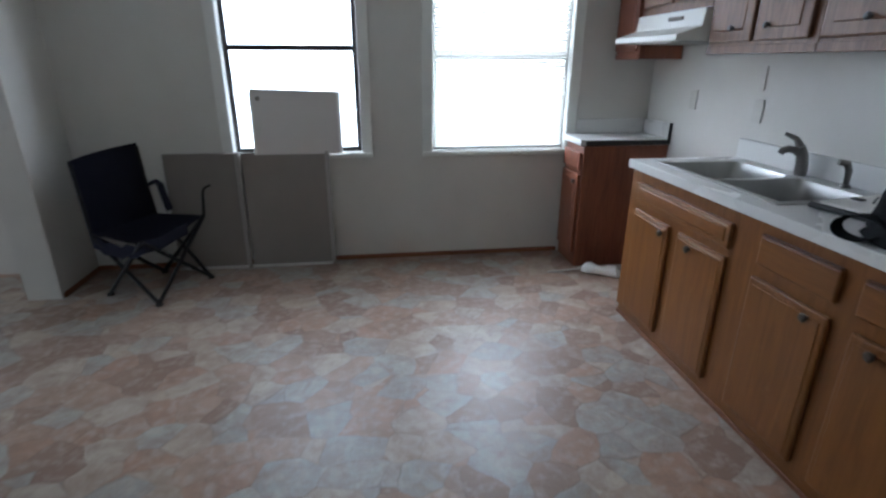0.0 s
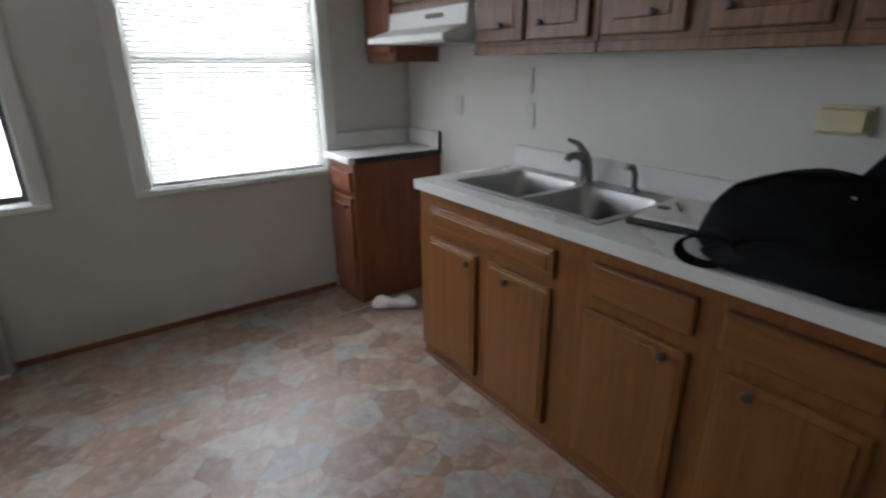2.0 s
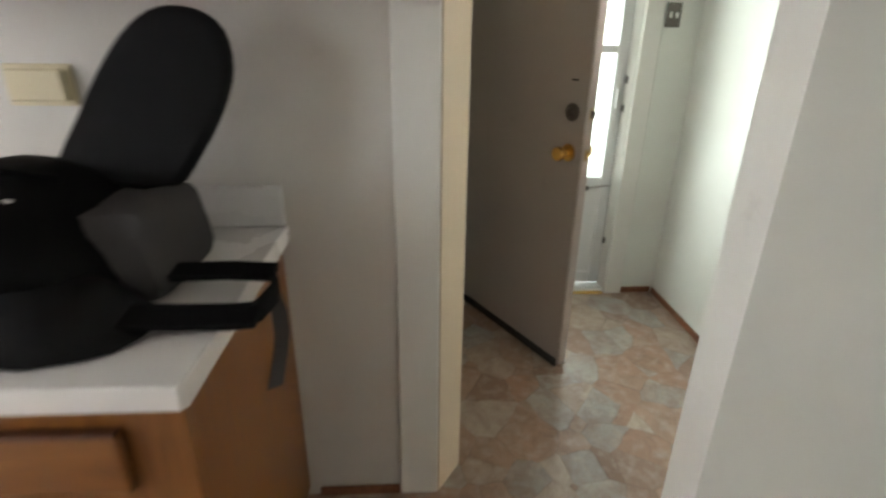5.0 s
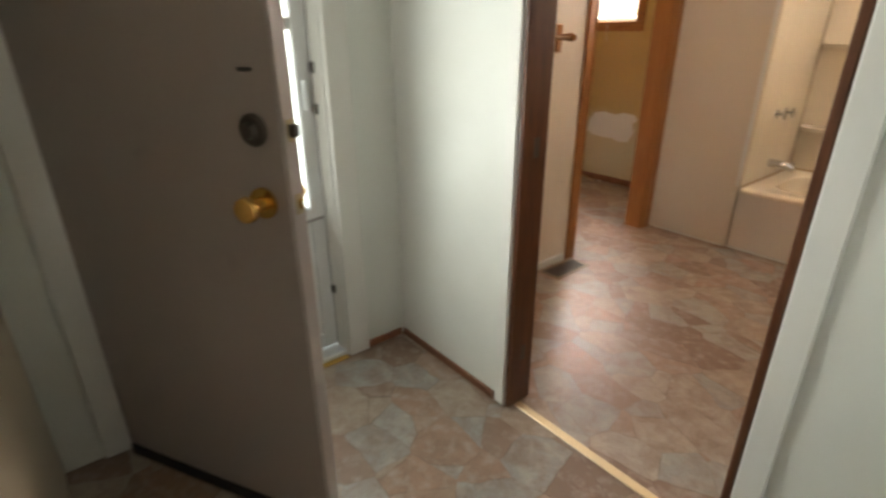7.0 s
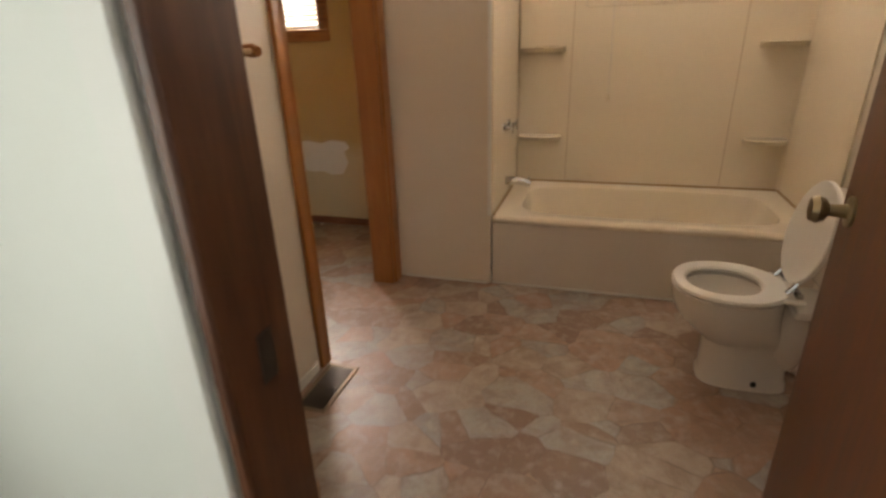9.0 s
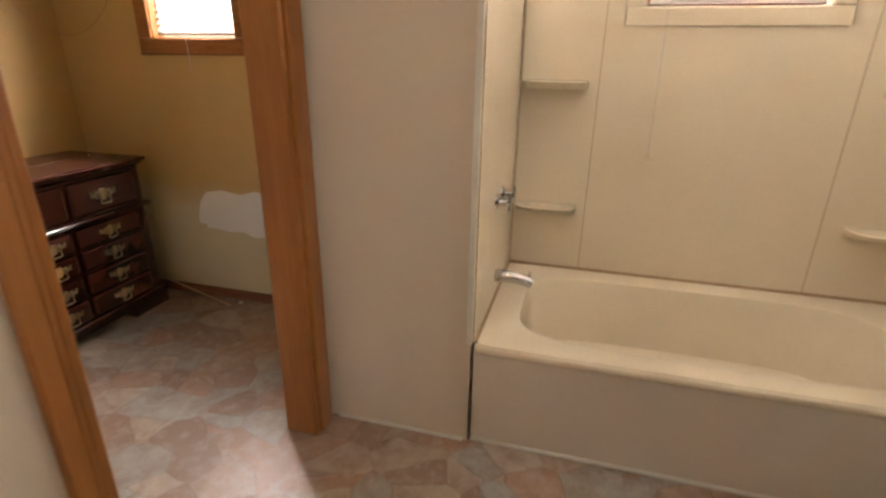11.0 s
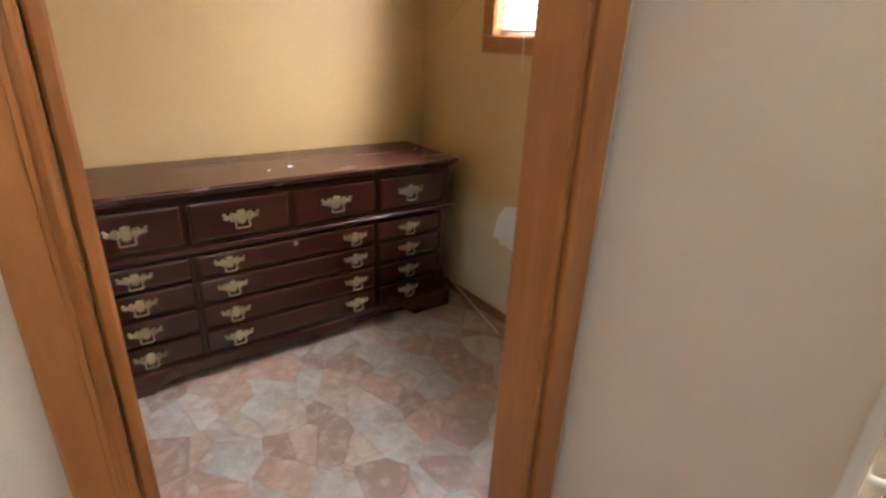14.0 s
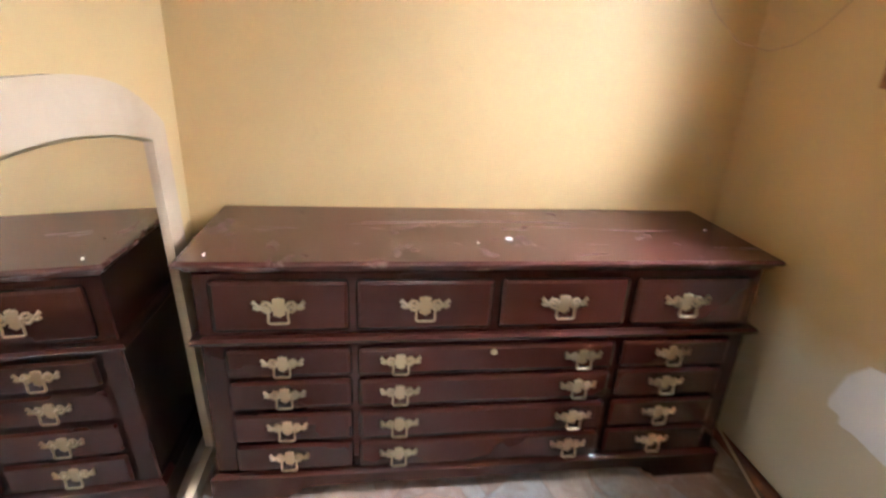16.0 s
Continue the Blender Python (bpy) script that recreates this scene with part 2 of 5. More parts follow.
M["card"] = painted("pale_cardboard", (0.60, 0.56, 0.53), (0.5, 0.46, 0.43), 0.75, 0.4)
M["plastic"] = material("white_plastic", (0.78, 0.77, 0.73), 0.35)
M["ivory"] = material("ivory_plastic", (0.66, 0.58, 0.38), 0.4)
M["plate"] = material("yellowed_outlet_plastic", (0.56, 0.54, 0.49), 0.45)
M["board_edge"] = painted("grey_board_edge", (0.36, 0.33, 0.305), (0.28, 0.255, 0.235), 0.7, 0.5)
M["almond"] = painted("almond_fibreglass", (0.80, 0.71, 0.56), (0.70, 0.58, 0.41), 0.09, 0.35, 0.03)
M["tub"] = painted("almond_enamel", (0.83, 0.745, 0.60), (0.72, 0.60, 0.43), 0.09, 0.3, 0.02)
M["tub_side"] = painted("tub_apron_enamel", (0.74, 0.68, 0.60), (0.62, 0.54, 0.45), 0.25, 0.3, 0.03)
M["porcelain"] = material("white_porcelain", (0.82, 0.79, 0.74), 0.10)
M["seam_stain"] = material("stained_seam", (0.50, 0.38, 0.24), 0.5)
M["grout"] = material("brown_caulk", (0.40, 0.28, 0.16), 0.8)
M["vent_rim"] = material("worn_bronze_vent_rim", (0.22, 0.165, 0.12), 0.4, 0.5)
M["rubber"] = material("black_rubber", (0.02, 0.02, 0.02), 0.7)
M["door_steel"] = painted("taupe_door_paint", (0.40, 0.36, 0.34), (0.31, 0.27, 0.25), 0.38, 0.4, 0.05)
M["alu"] = painted("white_aluminium", (0.72, 0.74, 0.73), (0.55, 0.56, 0.54), 0.35, 0.3, 0.03)
M["black_plastic"] = material("black_plastic", (0.03, 0.03, 0.03), 0.4)
M["red"] = material("red_plastic", (0.5, 0.05, 0.02), 0.4)
M["paper"] = painted("white_paper", (0.80, 0.78, 0.74), (0.7, 0.68, 0.64), 0.8, 0.3)
M["mirror"] = material("mirror_glass", (0.90, 0.91, 0.90), 0.0, 1.0)
M["mirror_frame"] = painted("whitewashed_frame", (0.52, 0.40, 0.27), (0.30, 0.195, 0.105), 0.55, 1.0, 0.3)
M["grass"] = painted("grass", (0.07, 0.12, 0.035), (0.11, 0.12, 0.05), 0.9, 0.8, 0.6)
M["siding"] = painted("outside_siding", (0.6, 0.6, 0.57), (0.5, 0.5, 0.46), 0.6, 0.4)


def glass_material():
    m = material("window_glass", (1, 1, 1), 0.02)
    m.node_tree.nodes["Principled BSDF"].inputs["Transmission Weight"].default_value = 1.0
    m.node_tree.nodes["Principled BSDF"].inputs["IOR"].default_value = 1.1
    return m


def slat_material():
    m = material("translucent_white_slat", (0.85, 0.84, 0.80), 0.5)
    b = m.node_tree.nodes["Principled BSDF"]
    t = m.node_tree.nodes.new("ShaderNodeBsdfTranslucent")
    t.inputs[0].default_value = (0.9, 0.88, 0.82, 1)
    x = m.node_tree.nodes.new("ShaderNodeMixShader")
    x.inputs[0].default_value = 0.15
    m.node_tree.links.new(b.outputs[0], x.inputs[1])
    m.node_tree.links.new(t.outputs[0], x.inputs[2])
    m.node_tree.links.new(x.outputs[0], m.node_tree.nodes["Material Output"].inputs[0])
    return m


def bulb_material():
    m = material("lit_globe", (1.0, 0.9, 0.75), 0.3)
    b = m.node_tree.nodes["Principled BSDF"]
    b.inputs["Emission Color"].default_value, b.inputs["Emission Strength"].default_value = (1.0, 0.68, 0.38, 1), 20
    return m


M["bulb"] = bulb_material()
M["glass"], M["slat"] = glass_material(), slat_material()


# ---- mesh helpers: all coordinates are in the world ----
BASE = {}


def thing(name, at, label, category, group="", kind=""):
    ob = new(name)
    ob.empty_display_size = 0.1
    ob.location = at
    BASE[ob.name] = Vector(at)
    return tagged(ob, label, category, group, kind)


def part(name, bm, mat, parent=None, label="", smooth=False):
    """Links a bmesh, built in world coordinates, as one mesh under a thing or a part."""
    base = BASE[parent.name] if parent else Vector((0, 0, 0))
    bmesh.ops.translate(bm, verts=bm.verts, vec=-base)
    me = bpy.data.meshes.new(name)
    bm.normal_update()
    bm.to_mesh(me)
    bm.free()
    for one in mat if isinstance(mat, (list, tuple)) else [mat]:
        me.materials.append(M[one])
    if smooth:
        me.polygons.foreach_set("use_smooth", [True] * len(me.polygons))
        me.set_sharp_from_angle(angle=radians(38))
    ob = new(name, me)
    if parent:
        ob.parent = parent
    BASE[ob.name] = base
    return tagged(ob, label) if label else ob


def box(x0, x1, y0, y1, z0, z1, bevel=0.0, bm=None, seg=1):
    """An upright box, its edges bevelled."""
    own = bmesh.new()
    bmesh.ops.create_cube(own, size=1.0)
    cx, cy, cz = (x0 + x1) / 2, (y0 + y1) / 2, (z0 + z1) / 2
    for v in own.verts:
        v.co = Vector((cx + v.co.x * abs(x1 - x0), cy + v.co.y * abs(y1 - y0), cz + v.co.z * abs(z1 - z0)))
    if bevel:
        bmesh.ops.bevel(own, geom=own.edges[:], offset=bevel, segments=seg, affect="EDGES", profile=0.5)
    return joined(bm, own)


def joined(bm, own):
    if bm is None:
        return own
    me = bpy.data.meshes.new("scratch")
    own.to_mesh(me)
    own.free()
    bm.from_mesh(me)
    bpy.data.meshes.remove(me)
    return bm


def turned(bm, m):
    bmesh.ops.transform(bm, matrix=m, verts=bm.verts)
    return bm


def ring(center, u, v, ru, rv, n=20, power=2.0):
    """Points of a superellipse round a centre."""
    out = []
    for i in range(n):
        a = 2 * math.pi * i / n
        c, s = math.cos(a), math.sin(a)
        out.append(Vector(center) + Vector(u) * (ru * math.copysign(abs(c) ** (2 / power), c)) + Vector(v) * (rv * math.copysign(abs(s) ** (2 / power), s)))
    return out


def loft(rings, cap0=True, cap1=True, bm=None):
    bm = bm or bmesh.new()
    rows = [[bm.verts.new(p) for p in r] for r in rings]
    n = len(rows[0])
    for a, b in zip(rows, rows[1:]):
        for i in range(n):
            bm.faces.new((a[i], a[(i + 1) % n], b[(i + 1) % n], b[i]))
    if cap0:
        bm.faces.new(rows[0][::-1])
    if cap1:
        bm.faces.new(rows[-1])
    bmesh.ops.recalc_face_normals(bm, faces=bm.faces[:])
    return bm


def tube(points, radius, n=8, bm=None):
    """A round bar along a path; radius may be one per point."""
    pts = [Vector(p) for p in points]
    rad = radius if isinstance(radius, (list, tuple)) else [radius] * len(pts)
    rings = []
    up = None
    for i, p in enumerate(pts):
        d = (pts[min(i + 1, len(pts) - 1)] - pts[max(i - 1, 0)]).normalized()
        if up is None:
            up = d.orthogonal().normalized()
        up = (up - d * up.dot(d)).normalized()
        rings.append(ring(p, up, d.cross(up), rad[i], rad[i], n))
    return loft(rings, bm=bm)


def disc(center, axis, profile, n=20, bm=None):
    """A turned form: profile of (distance along the axis, radius)."""
    d = Vector(axis).normalized()
    u = d.orthogonal().normalized()
    v = d.cross(u)
    return loft([ring(Vector(center) + d * h, u, v, max(r, 0.0004), max(r, 0.0004), n) for h, r in profile], bm=bm)


def ribbon(points, width_dir, width, thick, bm=None):
    """A flat strap along a path."""
    pts = [Vector(p) for p in points]
    w = Vector(width_dir).normalized()
    rings = []
    for i, p in enumerate(pts):
        d = (pts[min(i + 1, len(pts) - 1)] - pts[max(i - 1, 0)]).normalized()
        t = d.cross(w).normalized()
        rings.append([p + w * width / 2 + t * thick / 2, p - w * width / 2 + t * thick / 2, p - w * width / 2 - t * thick / 2, p + w * width / 2 - t * thick / 2])
    return loft(rings, bm=bm)


def prism(outline, direction, depth, bevel=0.0, bm=None):
    """A flat outline of points pushed along a direction."""
    own = bmesh.new()
    f = own.faces.new([own.verts.new(p) for p in outline])
    got = bmesh.ops.extrude_face_region(own, geom=[f])
    bmesh.ops.translate(own, verts=[g for g in got["geom"] if isinstance(g, bmesh.types.BMVert)], vec=Vector(direction).normalized() * depth)
    bmesh.ops.recalc_face_normals(own, faces=own.faces[:])
    if bevel:
        bmesh.ops.bevel(own, geom=own.edges[:], offset=bevel, segments=1, affect="EDGES")
    return joined(bm, own)


# ---- structure ----
TOP = 2.35


def wall(name, axis, p0, p1, a0, a1, mats, holes=(), label="", z1=TOP):
    """A wall with thickness p0..p1 across an axis, from a0 to a1 along it. mats: low side, high side, edges. holes: (a0, a1, z0, z1)."""
    cuts_a = sorted({a0, a1, *(h[0] for h in holes), *(h[1] for h in holes)})
    cuts_z = sorted({0.0, z1, *(h[2] for h in holes), *(h[3] for h in holes)})
    bm = bmesh.new()
    for u0, u1 in zip(cuts_a, cuts_a[1:]):
        for w0, w1 in zip(cuts_z, cuts_z[1:]):
            um, wm = (u0 + u1) / 2, (w0 + w1) / 2
            if any(h[0] < um < h[1] and h[2] < wm < h[3] for h in holes):
                continue
            box(*((p0, p1, u0, u1) if axis == "x" else (u0, u1, p0, p1)), w0, w1, bm=bm)
    bmesh.ops.remove_doubles(bm, verts=bm.verts, dist=1e-5)
    k = 0 if axis == "x" else 1
    bm.normal_update()
    for f in bm.faces:
        f.material_index = 0 if f.normal[k] < -0.5 else 1 if f.normal[k] > 0.5 else 2
    return tagged(part(name, bm, mats, None), label, "wall", "", "structure")


wall("wall_north", "y", 0.0, 0.12, -7.5, 0.10, ("white", "siding", "trim_white"), [(-2.945, -2.09, 0.80, 2.02), (-1.59, -0.62, 0.80, 2.02)],
     "white painted kitchen wall with two windows")
wall("wall_sink", "x", 0.0, 0.10, -3.30, 0.0, ("white", "white", "hall_cream"), (), "white painted wall behind the kitchen sink")
wall("wall_hall_north", "y", -3.30, -3.20, 0.10, 1.344, ("hall_cream", "siding", "hall_cream"), (), "cream painted wall of the back hall")
wall("wall_hall_east", "x", 1.344, 1.464, -4.595, -3.20, ("hall", "siding", "trim_white"), [(-4.31, -3.50, 0.0, 2.04)], "white hall wall with the entry door opening")
wall("wall_hall_south", "y", -4.70, -4.595, -7.5, 1.464, ("panelling", "hall", "hall"), [(-0.07, 0.695, 0.0, 2.02)], "white hall wall with the bathroom doorway")
wall("wall_partition", "x", -0.52, -0.42, -4.595, -3.77, ("hall", "hall", "hall"), (), "pale painted wall end between kitchen and hall")
wall("wall_west_stub", "x", -4.17, -3.97, -0.47, 0.0, ("cream", "white", "white"), (), "short white wall beside the opening to the next room")
wall("wall_west_rear", "x", -4.17, -3.97, -4.595, -1.9, ("cream", "white", "white"), (), "white kitchen wall beyond the opening")
wall("wall_far_west", "x", -7.6, -7.5, -4.715, 0.12, ("siding", "cream", "cream"), [(-2.4, -0.9, 0.8, 2.0)], "cream wall of the next room with a window")
wall("wall_bath_east", "x", 1.40, 1.50, -7.50, -4.715, ("panelling", "yellow", "panelling"), [(-6.652, -5.88, 0.0, 2.02)], "cream bathroom wall with the dressing room doorway")
wall("wall_bath_wing", "y", -6.86, -6.76, 0.87, 1.40, ("panelling", "panelling", "panelling"), (), "smooth cream panel beside the bathtub")
wall("wall_bath_tap", "x", 0.87, 0.97, -7.545, -6.86, ("panelling", "panelling", "panelling"), (), "cream wall at the tap end of the bathtub")
wall("wall_bath_south", "y", -7.665, -7.545, -0.78, 1.50, ("siding", "panelling", "trim_white"), [(-0.19, 0.41, 1.465, 2.02)], "bathroom wall behind the tub with a high window")
wall("wall_bath_west", "x", -0.78, -0.66, -7.545, -4.715, ("siding", "gloss_panel", "panelling"), (), "glossy cream bathroom wall behind the toilet")
wall("wall_dressing_north", "y", -5.62, -5.50, 1.50, 3.31, ("yellow", "siding", "yellow"), (), "mustard yellow dressing room wall behind the mirror")
wall("wall_dressing_east", "x", 3.19, 3.31, -7.62, -5.62, ("yellow", "siding", "yellow"), (), "mustard yellow wall behind the dresser")
wall("wall_dressing_south", "y", -7.62, -7.50, 1.50, 3.19, ("siding", "half_yellow", "pine_x"), [(2.16, 2.62, 1.345, 2.02)], "mustard yellow wall with a small window")

fl = tagged(part("floor", box(-7.6, 1.464, -4.715, 0.12, -0.12, 0.0), "floor"), "flagstone patterned sheet vinyl floor", "floor", "", "structure")
fl2 = tagged(part("floor", box(-0.78, 3.31, -7.665, -4.715, -0.12, 0.0), "floor"), "flagstone patterned sheet vinyl floor", "floor", "", "structure")
tagged(part("ceiling", box(-7.6, 3.31, -7.665, 0.12, TOP, TOP + 0.12), "ceiling"), "off-white painted ceiling", "ceiling", "", "structure")
tagged(part("ground", box(-300, 300, -300, 300, -0.9, -0.62), "grass"), "grass outside the house", "ground", "", "structure")


def strip(name, x0, x1, y0, y1, z0, z1, mat, label, category="trim", bevel=0.004):
    return tagged(part(name, box(x0, x1, y0, y1, z0, z1, bevel), mat), label, category, "", "structure")


# baseboards: thin red-brown wood strips along the floor
for x0, x1, y0, y1 in ((-3.97, -0.62, -0.014, -0.002), (-0.014, -0.002, -3.18, -2.93), (1.330, 1.342, -4.58, -4.405), (0.744, 1.33, -4.593, -4.581),
                       (-3.968, -3.956, -0.46, -0.016), (-0.415, -0.40, -4.58, -3.78), (-0.40, -0.134, -4.593, -4.581)):
    strip("baseboard", x0, x1, y0, y1, 0.001, 0.036, "base", "thin red-brown wooden baseboard", "baseboard")
for x0, x1, y0, y1 in ((1.51, 3.18, -7.497, -7.485), (3.175, 3.188, -7.484, -5.65)):
    strip("baseboard", x0, x1, y0, y1, 0.001, 0.055, "base", "red-brown wooden baseboard in the dressing room", "baseboard")
strip("baseboard", 1.386, 1.398, -5.80, -4.72, 0.001, 0.05, "trim_white", "cream baseboard along the bathroom wall", "baseboard")
strip("trim", 0.885, 1.36, -6.757, -6.748, 0.001, 0.014, "trim_white", "thin white strip at the foot of the panel", "trim", 0.002)
strip("trim", 0.862, 0.882, -6.757, -6.748, 0.40, TOP - 0.01, "trim_white", "narrow white corner strip beside the tub", "trim", 0.002)

# wall end at the kitchen opening
strip("trim", -0.014, -0.002, -3.298, -3.185, 0.001, TOP - 0.01, "trim_white", "white painted casing at the wall end")
cap = prism([Vector((-0.014, -3.300, 0.0)), Vector((0.10, -3.376, 0.0)), Vector((0.128, -3.376, 0.0)), Vector((0.128, -3.302, 0.0))], (0, 0, 1), TOP - 0.002, 0.006)
tagged(part("trim", cap, "hall_cream"), "slanted cream painted end of the kitchen wall", "trim", "", "structure")
# hall entry casing
for y0, y1 in ((-4.405, -4.312), (-3.498, -3.41)):
    strip("trim", 1.326, 1.342, y0, y1, 0.001, 2.13, "trim_white", "white painted door casing")
strip("trim", 1.326, 1.342, -4.31, -3.50, 2.042, 2.13, "trim_white", "white painted door head casing")
strip("trim", 1.35, 1.46, -4.308, -3.502, 0.001, 0.022, "alu", "worn metal door threshold", "threshold")
strip("trim", 1.318, 1.346, -4.30, -3.51, 0.001, 0.008, "brass", "brass strip at the entry threshold", "threshold", 0.002)
strip("trim", -0.046, 0.673, -4.652, -4.618, 0.001, 0.008, "pale_brass", "pale brass strip across the bathroom doorway", "threshold", 0.003)

# bathroom doorway, dark wood
for x0, x1 in ((-0.068, -0.048), (0.675, 0.693)):
    strip("trim", x0, x1, -4.704, -4.590, 0.001, 2.0, "jamb", "dark brown wooden door jamb")
strip("trim", -0.046, 0.673, -4.704, -4.590, 1.985, 2.018, "jamb", "dark brown wooden door head")
strip("trim", 0.697, 0.752, -4.715, -4.702, 0.001, 2.07, "jamb", "dark brown wooden casing inside the bathroom")
strip("trim", -0.13, -0.072, -4.715, -4.702, 0.001, 2.07, "jamb", "dark brown wooden casing inside the bathroom")
for x0, x1 in ((-0.132, -0.0705), (0.6955, 0.742)):
    strip("trim", x0, x1, -4.593, -4.583, 0.001, 2.07, "trim_white", "white painted casing in the hall", "trim", 0.004)

# dressing room doorway, orange pine
for y0, y1 in ((-6.650, -6.628), (-5.901, -5.882)):
    strip("trim", 1.39, 1.51, y0, y1, 0.001, 2.0, "pine_z", "orange pine door jamb")
strip("trim", 1.39, 1.51, -6.626, -5.903, 1.99, 2.018, "pine_y", "orange pine door head")
for y0, y1 in ((-6.730, -6.652), (-5.880, -5.815)):
    strip("trim", 1.378, 1.398, y0, y1, 0.001, 2.08, "pine_z", "orange pine door casing")
for y in (-5.874, -5.860):
    strip("trim", 1.3755, 1.3777, y - 0.004, y + 0.004, 0.002, 2.075, "pine_z", "narrow bead along the pine casing", "trim", 0.0018)
strip("trim", 1.378, 1.398, -6.650, -5.882, 2.022, 2.09, "pine_y", "orange pine head casing")
for y0, y1 in ((-6.730, -6.652), (-5.880, -5.815)):
    strip("trim", 1.502, 1.516, y0, y1, 0.001, 2.08, "pine_z", "orange pine door casing in the dressing room")


# ---- windows ----
def sash_window(name, x0, x1, z0, z1, y, label, frame_mat, out=1, rail=None, casing="trim_white", case=0.075, sill=True):
    """A window in a wall that runs along x. out: the side on which the open air lies."""
    w = thing(name, ((x0 + x1) / 2, y, z0), label, "window", "", "structure")
    a, b = sorted((y + out * 0.045, y + out * 0.075))
    t = 0.032
    for px0, px1, pz0, pz1 in ((x0 + .002, x0 + t, z0 + .002, z1 - .002), (x1 - t, x1 - .002, z0 + .002, z1 - .002), (x0 + t, x1 - t, z0 + .002, z0 + t), (x0 + t, x1 - t, z1 - t, z1 - .002)):
        part("frame", box(px0, px1, a, b, pz0, pz1, 0.004), frame_mat, w)
    zs = [z0 + t, rail, z1 - t] if rail else [z0 + t, z1 - t]
    if rail:
        part("meeting_rail", box(x0 + t, x1 - t, a - 0.004, b + 0.004, rail - 0.018, rail + 0.018, 0.004), frame_mat, w)
    for p0, p1 in zip(zs, zs[1:]):
        g = part("pane", box(x0 + t, x1 - t, y + out * 0.058, y + out * 0.062, p0, p1), "glass", w)
        g.visible_shadow = False
    c0, c1 = sorted((y - out * 0.002, y - out * 0.017))
    for px0, px1, pz0, pz1 in ((x0 - case, x0 - .001, z0 - .001, z1 + case), (x1 + .001, x1 + case, z0 - .001, z1 + case), (x0, x1, z1 + .001, z1 + case)):
        part("casing", box(px0, px1, c0, c1, pz0, pz1, 0.004), casing, w)
    s0, s1 = sorted((y - out * (0.03 if sill else 0.017), y - out * 0.002))
    part("window_sill", box(x0 - case, x1 + case, s0, s1, z0 - (0.035 if sill else case), z0 - 0.002, 0.005), casing, w)
    return w


def blind(x0, x1, z0, z1, y, label, pitch=0.024, tilt=52, depth=0.025, out=1):
    """A venetian blind of thin slats, let down."""
    b = thing("window_blind", ((x0 + x1) / 2, y, z0), label, "blind")
    part("head_rail", box(x0, x1, y - 0.014, y + 0.014, z1 - 0.03, z1, 0.003), "plastic", b)
    part("bottom_rail", box(x0, x1, y - 0.012, y + 0.012, z0, z0 + 0.016, 0.003), "plastic", b)
    bm = box(x0 + 0.002, x1 - 0.002, y - depth / 2, y + depth / 2, 0, 0.0012)
    turned(bm, Matrix.Translation((0, y, z0)) @ Matrix.Rotation(radians(tilt * out), 4, "X") @ Matrix.Translation((0, -y, 0)))
    first = part("slat", bm, "slat", b)
    n = int((z1 - z0 - 0.06) / pitch)
    first.location = (0, 0, 0.03)
    for i in range(1, n):
        s = first.copy()
        scene.collection.objects.link(s)
        s.location = (0, 0, 0.03 + i * pitch)
    for f in (0.12, 0.88):
        xx = x0 + (x1 - x0) * f
        part("cord", tube([(xx, y + 0.014 * -out, z0 + 0.01), (xx, y + 0.014 * -out, z1 - 0.03)], 0.0012, 5), "plastic", b)
    return b


sash_window("window_1", -2.945, -2.09, 0.80, 2.02, 0.0, "sash window with dark frame and white casing", "dark_frame", 1, 1.48)
sash_window("window_2", -1.59, -0.62, 0.80, 2.02, 0.0, "window behind a lowered white blind", "trim_white", 1, 1.44)
blind(-1.575, -0.635, 0.812, 2.01, 0.022, "white venetian blind lowered over the kitchen window")
sash_window("window_3", -0.19, 0.41, 1.465, 2.02, -7.545, "small high bathroom window in an almond frame", "jamb", -1, None, "almond", 0.07, False)
blind(-0.175, 0.395, 1.475, 2.01, -7.567, "cream venetian blind in the bathroom window", tilt=-48, out=-1)
sash_window("window_4", 2.16, 2.62, 1.345, 2.02, -7.50, "small dressing room window with orange pine casing", "trim_white", -1, None, "pine_x", 0.075, False)
blind(2.175, 2.605, 1.355, 2.01, -7.522, "cream venetian blind in the dressing room window", pitch=0.029, tilt=53, out=-1)

# white frost-grey board that fills part of the sash window, propped on its sill
board = thing("cardboard_panel", (-2.51, -0.02, 0.80), "pale cardboard panel propped in the window", "panel")
bm = box(-2.80, -2.225, -0.052, -0.037, 0.802, 1.215, 0.002)
for v in bm.verts:
    if v.co.z > 1.1:
        v.co.z += 0.018 * (-2.3 - v.co.x) / 0.5 - 0.004
        v.co.y += 0.03
part("sheet", bm, "card", board)
for x0, x1 in ((-2.806, -2.790), (-2.240, -2.219)):
    bm = box(x0, x1, -0.055, -0.034, 0.803, 1.205, 0.002)
    for v in bm.verts:
        if v.co.z > 1.1:
            v.co.y += 0.03
    part("edge_tape", bm, "paper", board, "white taped edge")
part("tape_patch", disc((-2.752, -0.026, 1.165), (0, -1, 0.08), [(0, 0.016), (0.003, 0.015), (0.004, 0.0)], 12), "grey_board", board, "small dark plug")

